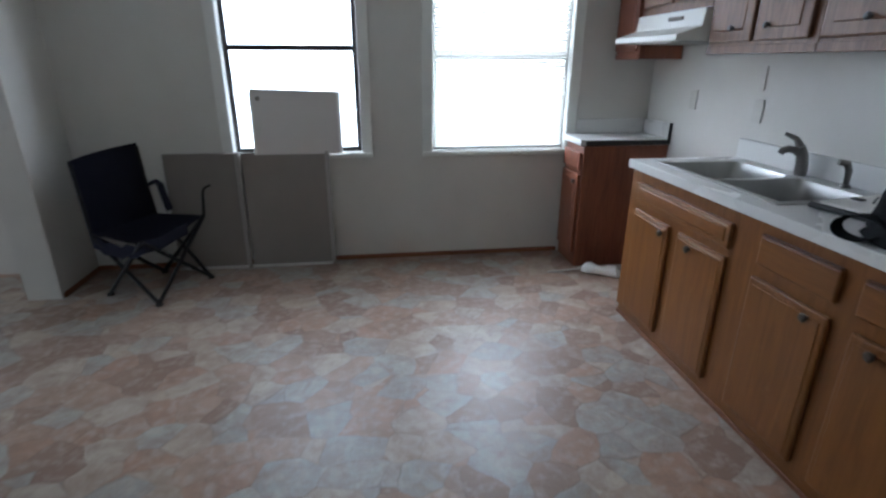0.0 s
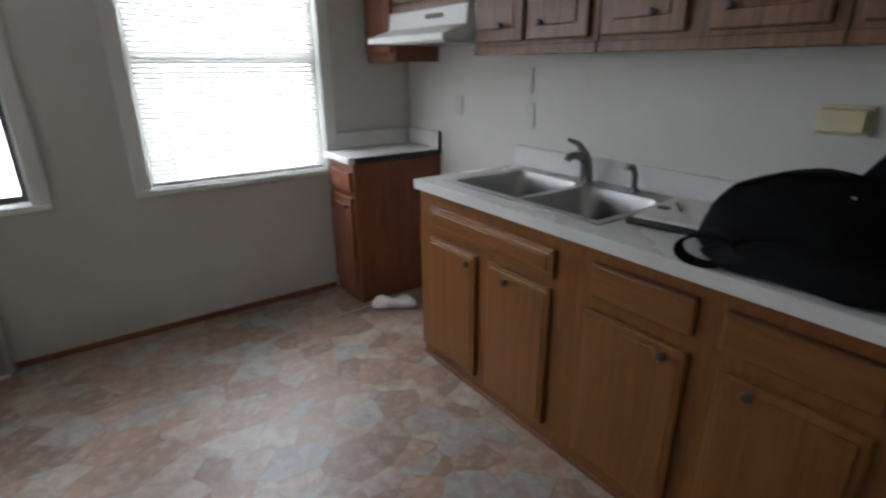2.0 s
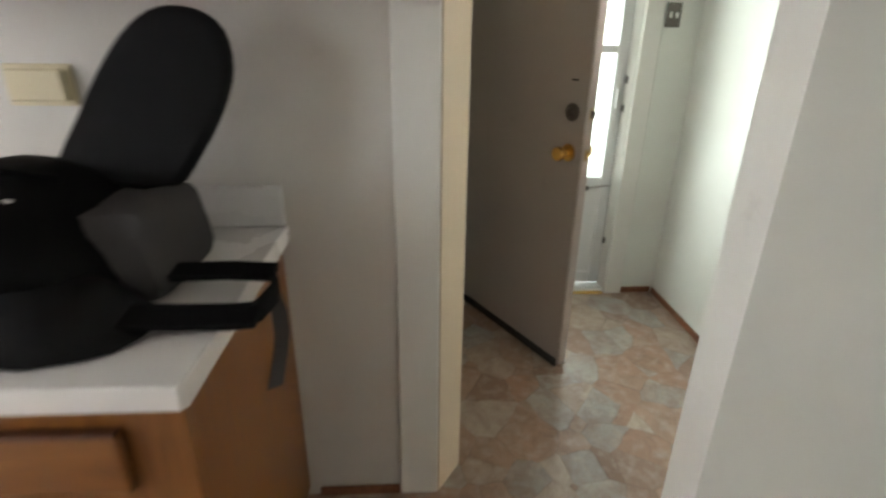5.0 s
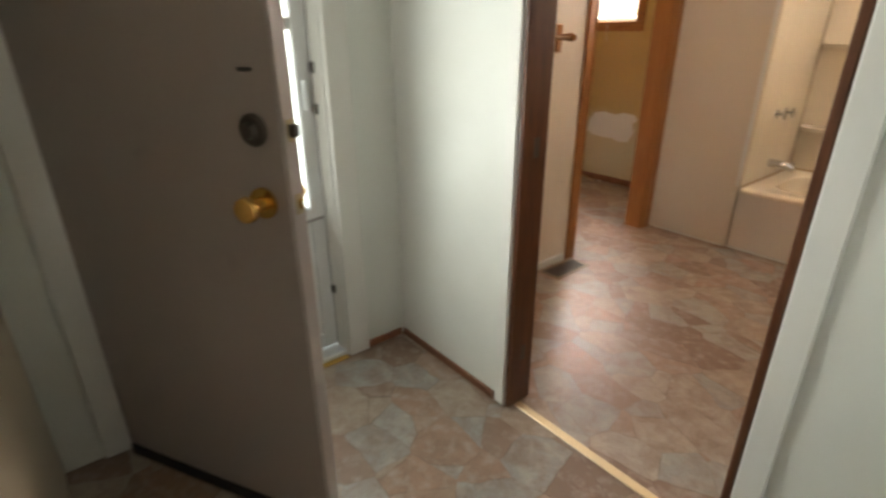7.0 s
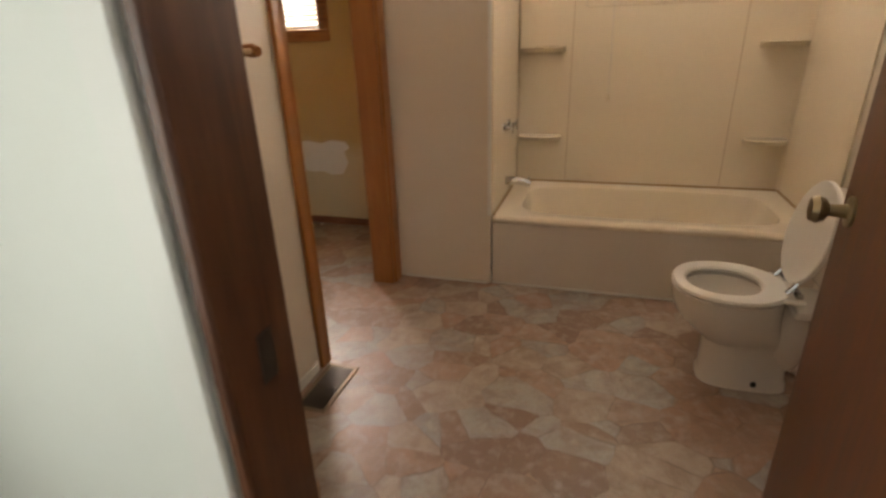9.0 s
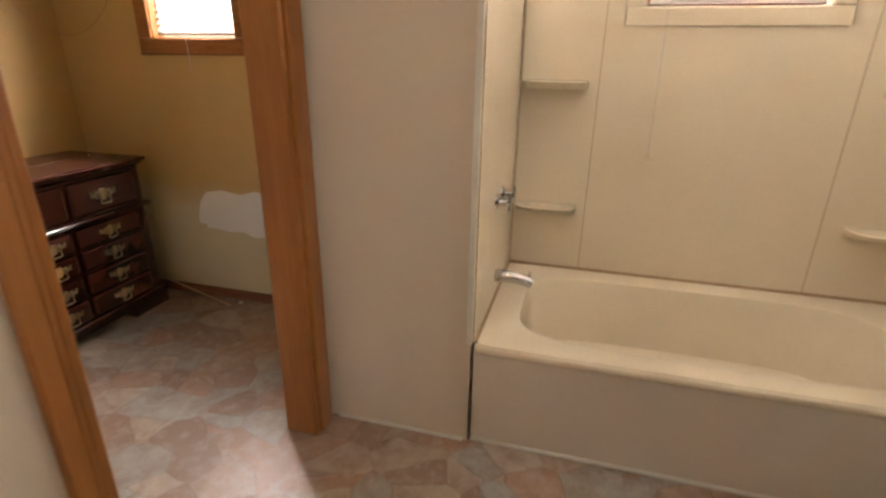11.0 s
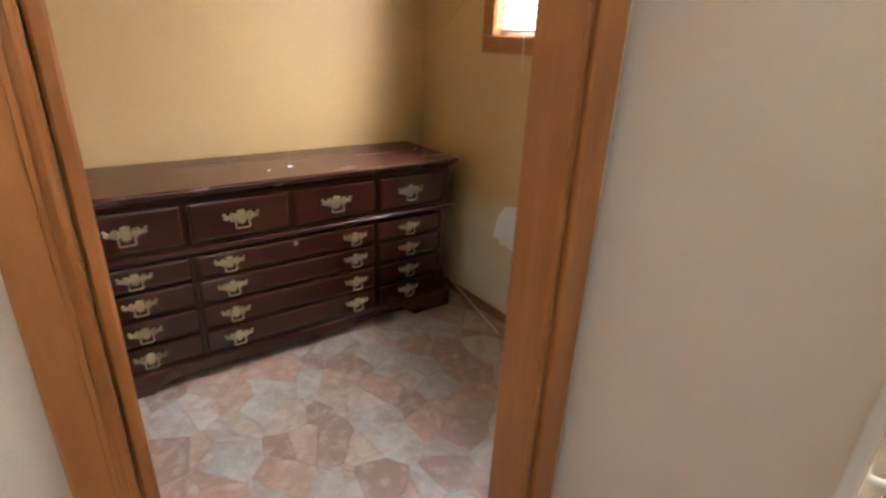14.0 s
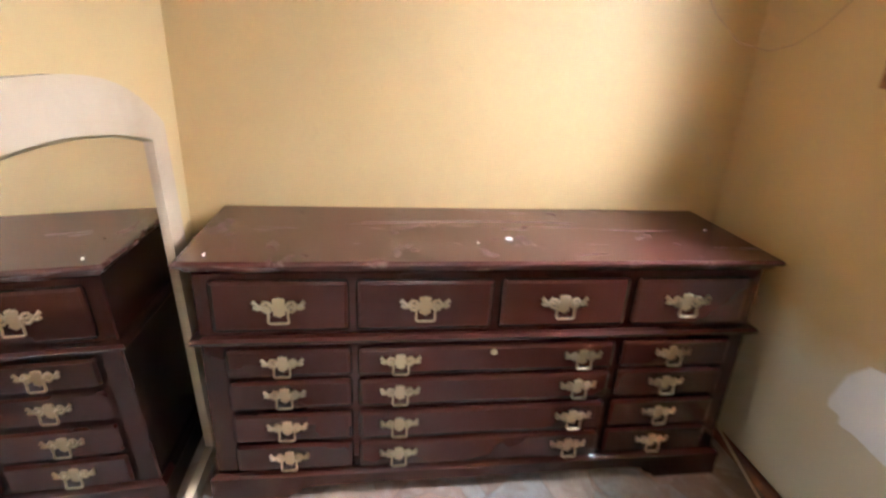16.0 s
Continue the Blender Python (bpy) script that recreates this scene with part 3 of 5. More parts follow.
# two grey boards leaning on the wall under the window
for x0, x1, lab in ((-3.40, -2.94, "grey-brown board leaning on the kitchen wall"), (-2.90, -2.345, "grey-brown board leaning below the window")):
    t = thing("wall_board", ((x0 + x1) / 2, -0.05, 0.0), lab, "board", "boards under the window")
    bm = box(x0, x1, -0.075, -0.058, 0.012, 0.815, 0.003)
    for v in bm.verts:
        v.co.y += 0.032 * v.co.z
    part("panel", bm, "grey_board", t)
    part("bottom_rail", box(x0 - 0.004, x1 + 0.004, -0.085, -0.048, 0.0, 0.018, 0.003), "card", t, "pale bottom rail")
    bm = box(x1 - 0.003 if x1 < -2.9 else x1, (x1 if x1 < -2.9 else x1) + 0.028, -0.08, -0.054, 0.018, 0.82, 0.003)
    for v in bm.verts:
        v.co.y += 0.032 * v.co.z
    part("edge_strip", bm, "board_edge", t, "paler edge strip")


# ---- kitchen cabinets ----
def raised_front(name, x, y0, y1, z0, z1, mat, parent, depth=0.020, inset=0.045, panel=True):
    """A cabinet front facing -x with a bevelled edge and a shallow raised field."""
    y0, y1 = sorted((y0, y1))
    p = part(name, box(x - depth, x, y0, y1, z0, z1, 0.0075, seg=2), mat, parent)
    if panel:
        part("field", box(x - depth - 0.004, x - depth + 0.004, y0 + inset, y1 - inset, z0 + inset, z1 - inset, 0.004), mat, p)
    return p


def knob(x, y, z, mat, parent, r=0.016):
    return part("knob", disc((x, y, z), (-1, 0, 0), [(0, 0.006), (0.012, 0.005), (0.016, r * 0.9), (0.022, r), (0.028, r * 0.7), (0.030, 0.0)], 14), mat, parent, "dark bronze knob", True)


F = -0.61
cab = thing("sink_cabinet", (-0.3, -1.97, 0.0), "honey oak sink base cabinet with worn edges", "cabinet")
part("face_frame", box(F + 0.001, F + 0.02, -2.90, -1.045, 0.06, 0.868, 0.002), "oak_z", cab)
for y0, y1 in ((-2.90, -2.884), (-2.02, -2.004), (-1.061, -1.045)):
    part("side_panel", box(F + 0.0205, -0.004, y0, y1, 0.04, 0.868, 0.002), "oak_z", cab)
part("bottom_panel", box(F + 0.0205, -0.004, -2.883, -1.062, 0.06, 0.076, 0.002), "oak_y", cab)
part("toe_board", box(F + 0.012, F + 0.03, -2.89, -1.05, 0.0, 0.062, 0.003), "oak_y", cab)
part("base_strip", box(F + 0.002, F + 0.011, -2.895, -1.048, 0.0, 0.022, 0.003), "base", cab, "red-brown strip along the floor")
raised_front("false_front", F, -1.15, -1.895, 0.70, 0.81, "oak_y", cab, inset=0.025)
part("worn_edge", box(F - 0.0205, F - 0.0165, -1.88, -1.165, 0.788, 0.799, 0.0018), "worn_oak", bpy.data.objects["false_front"], "pale worn top edge")
for y0, y1, ky, kz in ((-1.15, -1.478, -1.441, 0.62), (-1.555, -1.89, -1.60 - 0.07, 0.62)):
    d = raised_front("door", F, y0, y1, 0.092, 0.665, "oak_z", cab, panel=False)
    part("worn_edge", box(F - 0.0205, F - 0.0165, y1 + 0.012, y0 - 0.012, 0.6435, 0.654, 0.0018), "worn_oak", d, "pale worn top edge")
    part("lip", box(F - 0.024, F - 0.0195, y1 + 0.02, y0 - 0.02, 0.110, 0.640, 0.0022), "oak_z", d)
    knob(F - 0.02, ky, kz, "dark_metal", d)
for y0, y1 in ((-2.055, -2.395), (-2.468, -2.81)):
    d = raised_front("drawer_front", F, y0, y1, 0.705, 0.815, "oak_y", cab, panel=False)
    # dark strip painted in for the shaded gap above each drawer front
    part("top_edge", box(F - 0.0215, F - 0.001, y1 + 0.004, y0 - 0.004, 0.8155, 0.8215, 0.0015), "jamb", d, "dark strip for the shaded gap above the drawer")
for y0, y1, ky in ((-2.045, -2.395, -2.327), (-2.475, -2.81, -2.563)):
    d = raised_front("door", F, y0, y1, 0.092, 0.655, "oak_z", cab, panel=False)
    part("lip", box(F - 0.024, F - 0.0195, y1 + 0.02, y0 - 0.02, 0.110, 0.630, 0.0022), "oak_z", d)
    knob(F - 0.02, ky, 0.625, "dark_metal", d)

top = thing("countertop", (-0.32, -1.98, 0.87), "white laminate countertop with a sink cut-out", "countertop")
bm = bmesh.new()
for x0, x1 in ((-0.635, -0.545), (-0.545, -0.03), (-0.03, -0.002)):
    for y0, y1 in ((-2.916, -2.0), (-2.0, -1.155), (-1.155, -1.04)):
        if not (x0 == -0.545 and y0 == -2.0):
            box(x0, x1, y0, y1, 0.870, 0.910, bm=bm)
bmesh.ops.remove_doubles(bm, verts=bm.verts, dist=1e-5)
part("slab", bm, "laminate", top)
part("front_edge", box(-0.641, -0.6355, -2.916, -1.04, 0.868, 0.9115, 0.002), "laminate", top)
part("end_edge", box(-0.634, -0.004, -2.921, -2.9165, 0.868, 0.911, 0.002), "laminate", top)
part("backsplash", box(-0.022, -0.002, -2.916, -1.045, 0.911, 1.012, 0.004), "laminate", top)

sink = thing("kitchen_sink", (-0.29, -1.58, 0.91), "stainless steel double bowl kitchen sink", "sink")
bm = bmesh.new()
for x0, x1, y0, y1 in ((-0.552, -0.515, -2.005, -1.145), (-0.12, -0.04, -2.005, -1.145), (-0.515, -0.12, -2.005, -1.97), (-0.515, -0.12, -1.20, -1.145), (-0.515, -0.12, -1.615, -1.585)):
    box(x0, x1, y0, y1, 0.9105, 0.9155, 0.0015, bm=bm)
part("rim", bm, "steel", sink)
for y0, y1 in ((-1.585, -1.20), (-1.97, -1.615)):
    c = ((-0.3175), (y0 + y1) / 2)
    rx, ry = 0.1975, (y1 - y0) / 2
    rings = [ring((c[0], c[1], z), (1, 0, 0), (0, 1, 0), rx * s, ry * s, 36, p) for z, s, p in ((0.9125, 1.0, 7), (0.905, 0.985, 6.5), (0.80, 0.955, 6), (0.765, 0.92, 5), (0.752, 0.80, 4), (0.747, 0.12, 2), (0.742, 0.08, 2))]
    b = loft(rings, cap0=False)
    bmesh.ops.reverse_faces(b, faces=b.faces[:])
    bowl = part("bowl", b, "steel", sink, "", True)
    part("drain", disc((c[0], c[1], 0.7475), (0, 0, 1), [(0, 0.042), (0.004, 0.042), (0.005, 0.03), (0.003, 0.0)], 20), "chrome", bowl)

tap = thing("kitchen_faucet", (-0.075, -1.56, 0.915), "dark bronze single lever kitchen faucet", "faucet")
part("base", disc((-0.075, -1.56, 0.9155), (0, 0, 1), [(0, 0.026), (0.012, 0.025), (0.016, 0.021)], 18), "faucet_metal", tap, "", True)
part("body", tube([(-0.075, -1.56, 0.93), (-0.078, -1.56, 0.97), (-0.085, -1.556, 1.01), (-0.10, -1.55, 1.045)], [0.028, 0.026, 0.025, 0.022], 14), "faucet_metal", tap, "", True)
part("spout", tube([(-0.090, -1.556, 1.010), (-0.118, -1.548, 1.030), (-0.145, -1.538, 1.034), (-0.165, -1.530, 1.026), (-0.172, -1.528, 1.012)], [0.020, 0.018, 0.017, 0.016, 0.015], 12), "faucet_metal", tap, "", True)
part("lever", tube([(-0.10, -1.55, 1.045), (-0.112, -1.535, 1.078), (-0.145, -1.50, 1.098)], [0.020, 0.013, 0.008], 10), "faucet_metal", tap, "", True)
sp = thing("sink_sprayer", (-0.075, -1.80, 0.915), "dark bronze side sprayer beside the faucet", "sprayer")
part("collar", disc((-0.075, -1.80, 0.9155), (0, 0, 1), [(0, 0.022), (0.01, 0.02), (0.014, 0.014)], 14), "faucet_metal", sp, "", True)
part("handle", tube([(-0.075, -1.80, 0.925), (-0.078, -1.80, 0.985), (-0.09, -1.795, 1.015), (-0.12, -1.785, 1.02)], [0.011, 0.013, 0.015, 0.013], 12), "faucet_metal", sp, "", True)

# corner base cabinet
cc = thing("corner_cabinet", (-0.31, -0.17, 0.0), "red-brown corner base cabinet with laminate top", "cabinet")
part("body", box(-0.605, -0.004, -0.348, -0.016, 0.0, 0.868, 0.003), "red_side", cc)
raised_front("drawer_front", -0.607, -0.03, -0.325, 0.70, 0.82, "red_side", cc, panel=False)
d = raised_front("door", -0.607, -0.03, -0.325, 0.10, 0.67, "red_side", cc, inset=0.05)
knob(-0.627, -0.285, 0.62, "dark_metal", d)
part("top", box(-0.635, -0.004, -0.352, -0.004, 0.870, 0.91, 0.004), "laminate", cc, "white laminate top")
part("top_edge", box(-0.60, -0.006, -0.357, -0.3525, 0.872, 0.904, 0.001), "black_plastic", cc, "dark unfinished edge")
part("splash", box(-0.55, -0.03, -0.022, -0.003, 0.911, 1.012, 0.003), "laminate", cc)
part("side_splash", box(-0.022, -0.003, -0.352, -0.003, 0.911, 1.012, 0.003), "laminate", cc)
part("splash_end", box(-0.024, -0.002, -0.357, -0.3525, 0.872, 1.014, 0.001), "black_plastic", cc, "dark splash end")


def wall_cabinet(label, y0, y1, z0, doors, mat="oak_dark", front=-0.30, z1=2.16):
    c = thing("wall_cabinet", (-0.15, (y0 + y1) / 2, z0), label, "cabinet", "kitchen wall cabinets")
    part("body", box(front + 0.001, -0.003, y0 + 0.001, y1 - 0.001, z0, z1, 0.003), mat, c)
    part("bottom_rail", box(front - 0.006, front, y0 + 0.002, y1 - 0.002, z0 - 0.006, z0 + 0.03, 0.002), mat, c)
    for a, b, ky in doors:
        d = raised_front("door", front - 0.001, a, b, z0 + 0.045, z1 - 0.03, mat, c, inset=0.05)
        if ky is not None:
            knob(front - 0.021, ky, z0 + 0.105, "dark_metal", d, 0.014)
    return c


wall_cabinet("brown oak two-door wall cabinet above the sink", -1.735, -1.045, 1.445, ((-1.07, -1.372, -1.255), (-1.395, -1.70, -1.485)))
wall_cabinet("brown oak two-door wall cabinet", -2.475, -1.737, 1.445, ((-1.755, -2.065, -1.96), (-2.135, -2.44, -2.20)))
wall_cabinet("brown oak wide wall cabinet at the wall end", -3.10, -2.477, 1.445, ((-2.50, -3.075, None),))
wall_cabinet("brown oak wall cabinet over the range hood", -1.043, -0.345, 1.665, ((-0.365, -0.685, -0.62), (-0.705, -1.025, -0.77)))
wall_cabinet("brown oak wall cabinet in the corner", -0.343, -0.015, 1.42, ((-0.03, -0.32, None),), "red_side")

hood = thing("range_hood", (-0.24, -0.69, 1.50), "white enamel range hood under the cabinets", "range hood")
prof = [(-0.004, 1.66), (-0.335, 1.66), (-0.345, 1.575), (-0.475, 1.535), (-0.478, 1.505), (-0.004, 1.505)]
part("canopy", prism([Vector((x, -0.352, z)) for x, z in prof], (0, -1, 0), 0.688, 0.003), "plastic", hood)
part("control_strip", box(-0.351, -0.342, -0.86, -0.72, 1.612, 1.632, 0.002), "grey_board", hood, "grey control strip")
part("filter", box(-0.42, -0.08, -0.98, -0.42, 1.499, 1.504, 0.001), "steel", hood, "steel grease filter")


def wall_plate(name, label, y, z, w, h, mat, x=-0.002, slots=2, facing=-1):
    p = thing(name, (x, y, z), label, "outlet")
    e = x + facing * 0.007
    part("plate", box(min(x, e), max(x, e), y - w / 2, y + w / 2, z - h / 2, z + h / 2, 0.002), mat, p)
    for i in range(slots):
        yy = y + (i - (slots - 1) / 2) * w / max(slots, 1) * 0.9
        part("socket", box(min(e, e + facing * 0.002), max(e, e + facing * 0.002), yy - 0.016, yy + 0.016, z - 0.014, z + 0.014, 0.001), mat, p)
    return p


wall_plate("wall_outlet", "white wall outlet beside the stove space", -0.545, 1.18, 0.07, 0.115, "plate", slots=1)
wall_plate("wall_outlet", "white wall outlet above the sink", -1.122, 1.16, 0.07, 0.115, "plate", slots=1)
wall_plate("wall_outlet", "yellowed ivory wide wall outlet above the counter", -2.423, 1.24, 0.145, 0.088, "ivory", slots=2)
part("box_cover", box(-0.030, -0.010, -2.485, -2.362, 1.205, 1.275, 0.006), "ivory", bpy.data.objects["wall_outlet.002"])
pl = thing("wall_strip", (-0.004, -1.116, 1.33), "grey plastic strip on the kitchen wall", "strip")
part("strip", box(-0.008, -0.001, -1.135, -1.10, 1.265, 1.385, 0.002), "card", pl)

# ---- backpack, papers ----
bag = thing("backpack", (-0.33, -2.55, 0.911), "black open backpack lying on the countertop", "backpack")


def lump(center, size, power=3.0, rows=10, n=24, tilt=0.0, seed=0):
    """A soft stuffed form with uneven folds."""
    rings = []
    for i in range(rows + 1):
        a = -math.pi / 2 + math.pi * i / rows
        r = max(0.02, math.cos(a)) ** 0.55
        rings.append([p + Vector((0, 0, 0)) for p in ring((0, 0, math.sin(a) * size[2]), (1, 0, 0), (0, 1, 0), size[0] * r, size[1] * r, n, power)])
    b = loft(rings)
    for v in b.verts:
        k = noise.noise(v.co * 9 + Vector((seed, 0, 0))) * 0.016
        v.co += v.co.normalized() * k
    turned(b, Matrix.Translation(center) @ Matrix.Rotation(radians(tilt), 4, "X"))
    return b


def smoothed(outline):
    """A closed outline with rounded corners: two points more on each side."""
    fine = []
    for k in range(len(outline)):
        p0, p1, p2, p3 = (outline[(k + d) % len(outline)] for d in (-1, 0, 1, 2))
        for t in (0.0, 0.33, 0.67):
            fine.append(tuple(0.5 * (2 * p1[d] + (p2[d] - p0[d]) * t + (2 * p0[d] - 5 * p1[d] + 4 * p2[d] - p3[d]) * t * t + (3 * p1[d] - p0[d] - 3 * p2[d] + p3[d]) * t ** 3) for d in (0, 1)))
    return fine


def stuffed(outline, layers, seed, floor=0.9125, lumps=0.012):
    """A soft bag: one side outline (y, z), repeated at several x with a scale, with folds."""
    my, mz = sum(p[0] for p in outline) / len(outline), floor
    fine = smoothed(outline)
    b = loft([[Vector((x, my + (y - my) * s, mz + (z - mz) * s)) for y, z in fine] for x, s in layers])
    for v in b.verts:
        v.co += Vector((noise.noise(v.co * 11 + Vector((seed, 0, 0))), noise.noise(v.co * 13 + Vector((0, seed, 0))), noise.noise(v.co * 12 + Vector((0, 0, seed))))) * lumps
        v.co.z = max(v.co.z, floor)
    return b


part("main_body", stuffed([(-2.285, 0.915), (-2.278, 1.02), (-2.315, 1.078), (-2.39, 1.115), (-2.48, 1.132), (-2.58, 1.128), (-2.66, 1.085), (-2.70, 1.04), (-2.72, 0.98), (-2.70, 0.915)],
                          [(-0.53, 0.55), (-0.515, 0.74), (-0.48, 0.88), (-0.42, 0.96), (-0.34, 1.0), (-0.26, 1.0), (-0.19, 0.97), (-0.15, 0.85), (-0.135, 0.6)], 2), "black_cloth", bag, "", True)
part("front_pocket", stuffed([(-2.36, 0.915), (-2.38, 0.95), (-2.47, 0.978), (-2.60, 0.992), (-2.72, 0.985), (-2.78, 0.945), (-2.79, 0.915)],
                             [(-0.60, 0.5), (-0.59, 0.75), (-0.565, 0.93), (-0.53, 1.0), (-0.48, 1.05), (-0.44, 1.0), (-0.42, 0.8)], 6), "grey_dark", bag, "charcoal front pocket", True)
part("side_panel", stuffed([(-2.64, 0.915), (-2.645, 1.06), (-2.71, 1.07), (-2.775, 1.072), (-2.795, 1.02), (-2.797, 0.915)],
                           [(-0.40, 0.8), (-0.385, 0.95), (-0.33, 1.0), (-0.22, 1.0), (-0.17, 0.95), (-0.16, 0.8)], 8, lumps=0.005), "grey_cloth", bag, "grey mesh side panel", True)
part("mouth_edge", tube([(-0.45, -2.315, 0.93), (-0.45, -2.318, 1.0), (-0.43, -2.35, 1.09), (-0.40, -2.44, 1.128), (-0.37, -2.54, 1.140), (-0.33, -2.63, 1.112)], 0.008, 8), "black_cloth", bag, "zipped mouth edge", True)
flap = [(-2.545, 1.085), (-2.60, 1.20), (-2.66, 1.30), (-2.71, 1.36), (-2.765, 1.392), (-2.83, 1.39), (-2.878, 1.355), (-2.892, 1.29), (-2.87, 1.215), (-2.82, 1.13), (-2.76, 1.062), (-2.65, 1.07)]
rings = []
for dx, s in ((0.0, 0.90), (0.006, 0.965), (0.016, 1.0), (0.034, 1.0), (0.044, 0.965), (0.05, 0.90)):
    rings.append([Vector((-0.235 + dx + (z - 1.07) * 0.20, -2.715 + (y + 2.715) * s, 1.225 + (z - 1.225) * s)) for y, z in smoothed(flap)])
part("flap", loft(rings), "grey_dark", bag, "raised padded back flap", True)
part("tag", box(-0.435, -0.425, -2.615, -2.585, 1.095, 1.108, 0.003), "paper", bag, "small white tag")
loop = [(-0.585 + 0.03 * math.sin(a) - 0.008 * math.cos(a), -2.375 + 0.072 * math.cos(a), 0.9455 + 0.031 * math.sin(a)) for a in [2 * math.pi * k / 20 for k in range(21)]]
part("shoulder_strap", ribbon(loop, (1, 0, 0.1), 0.040, 0.006), "black_cloth", bag, "looped black shoulder strap", True)
part("shoulder_strap", ribbon([(-0.56, -2.43, 0.972), (-0.55, -2.39, 0.978), (-0.52, -2.34, 0.972), (-0.47, -2.31, 0.965), (-0.42, -2.30, 0.955)], (0.6, -0.3, 0.7), 0.035, 0.008), "black_cloth", bag, "", True)
part("shoulder_strap", ribbon([(-0.47, -2.66, 0.945), (-0.50, -2.76, 0.938), (-0.50, -2.86, 0.936), (-0.50, -2.95, 0.936), (-0.49, -2.985, 0.934)], (1, 0, 0.25), 0.05, 0.013), "black_cloth", bag, "", True)
part("shoulder_strap", ribbon([(-0.36, -2.70, 0.955), (-0.365, -2.80, 0.952), (-0.36, -2.90, 0.952), (-0.355, -2.98, 0.945)], (1, 0, 0.15), 0.045, 0.013), "black_cloth", bag, "", True)
part("strap_end", ribbon([(-0.355, -2.975, 0.946), (-0.42, -2.995, 0.938), (-0.49, -2.98, 0.934)], (0, 0.2, 1), 0.03, 0.010), "black_cloth", bag, "", True)
part("strap_tail", ribbon([(-0.43, -2.992, 0.935), (-0.425, -2.998, 0.90), (-0.415, -2.995, 0.85), (-0.41, -2.985, 0.80), (-0.43, -2.975, 0.745)], (0.55, -0.83, 0), 0.028, 0.003), "grey_cloth", bag, "loose hanging strap tail", True)

note = thing("binder", (-0.24, -2.14, 0.911), "open dark binder with white pages beside the sink", "binder")
spread = Matrix.Translation((-0.235, -2.135, 0.911)) @ Matrix.Rotation(radians(10), 4, "Z")
part("cover", turned(box(-0.19, 0.185, -0.125, 0.13, 0.0005, 0.012, 0.003), spread), "black_plastic", note)
part("page_block", turned(box(-0.172, 0.178, -0.115, 0.12, 0.0125, 0.026, 0.003), spread), "paper", note, "white loose pages")
part("spine", turned(tube([(-0.196, -0.125, 0.012), (-0.196, 0.13, 0.012)], 0.011, 10), spread), "black_plastic", note, "rounded dark spine", True)
part("clip", turned(box(-0.05, -0.02, 0.06, 0.10, 0.0265, 0.032, 0.002), spread), "black_plastic", note, "small black clip")
pen = thing("red_pen", (-0.22, -2.20, 0.93), "small red object lying on the binder", "pen")
part("barrel", tube([(-0.25, -2.235, 0.9485), (-0.19, -2.205, 0.9485)], 0.011, 10), "red", pen, "", True)
pen = thing("black_pen", (-0.26, -2.06, 0.93), "black pen lying on the binder", "pen")
part("barrel", tube([(-0.28, -2.12, 0.9422), (-0.20, -2.06, 0.9422)], 0.0042, 8), "black_plastic", pen, "", True)

# white bone-shaped roller and thin stick on the floor by the stove space
st = thing("floor_stick", (-0.70, -0.42, 0.0), "thin pale stick lying on the floor", "stick")
part("stick", tube([(-0.83, -0.44, 0.008), (-0.50, -0.41, 0.010)], 0.006, 8), "card", st, "", True)
rg = thing("white_rag", (-0.47, -0.49, 0.0), "crumpled white rag lying on the floor", "rag")
bm = loft([ring((-0.58 + 0.032 * i, -0.43 - 0.021 * i, r * 0.72), (0.3, 0.95, 0), (0, 0, 1), r * 1.2, r * 0.7, 16, 2.4) for i, r in enumerate((0.024, 0.046, 0.05, 0.036, 0.034, 0.046, 0.05, 0.024))])
for v in bm.verts:
    v.co += Vector((noise.noise(v.co * 30), noise.noise(v.co * 30 + Vector((5, 0, 0))), 0)) * 0.012
    v.co.z = max(0.002, v.co.z + noise.noise(v.co * 26 + Vector((0, 9, 0))) * 0.008)
part("cloth", bm, "paper", rg, "", True)

# ---- folding camp chair ----
ch = thing("camp_chair", (-3.55, -0.50, 0.0), "dark blue folding camp chair beside the wall", "chair")
A, B, C, D = Vector((-3.70, -0.45, 0)), Vector((-3.34, -0.64, 0)), Vector((-3.15, -0.24, 0)), Vector((-3.50, -0.10, 0))
ST = [Vector((-3.71, -0.48, 0.41)), Vector((-3.35, -0.68, 0.42)), Vector((-3.13, -0.25, 0.45)), Vector((-3.49, -0.09, 0.43))]
feet = [A, B, C, D]
for i in range(4):
    j = (i + 1) % 4
    part("leg", tube([feet[i] + Vector((0, 0, 0.012)), ST[j]], 0.013, 8), "black_steel", ch, "", True)
    part("leg", tube([feet[j] + Vector((0, 0, 0.012)), ST[i]], 0.013, 8), "black_steel", ch, "", True)
    part("foot", disc(feet[i], (0, 0, 1), [(0, 0.022), (0.014, 0.02), (0.02, 0.012)], 10), "rubber", ch)
bm = bmesh.new()
N = 8
for i in range(N + 1):
    for j in range(N + 1):
        u, v = i / N, j / N
        p = ST[0].lerp(ST[1], u).lerp(ST[3].lerp(ST[2], u), v)
        sag = -0.085 * math.sin(math.pi * u) ** 0.8 * math.sin(math.pi * v) ** 0.8 - 0.035 * math.sin(math.pi * v) * u
        bm.verts.new(p + Vector((0, 0, sag)))
bm.verts.ensure_lookup_table()
for i in range(N):
    for j in range(N):
        a = i * (N + 1) + j
        bm.faces.new([bm.verts[k] for k in (a, a + N + 1, a + N + 2, a + 1)])
bmesh.ops.solidify(bm, geom=bm.faces[:], thickness=0.012)
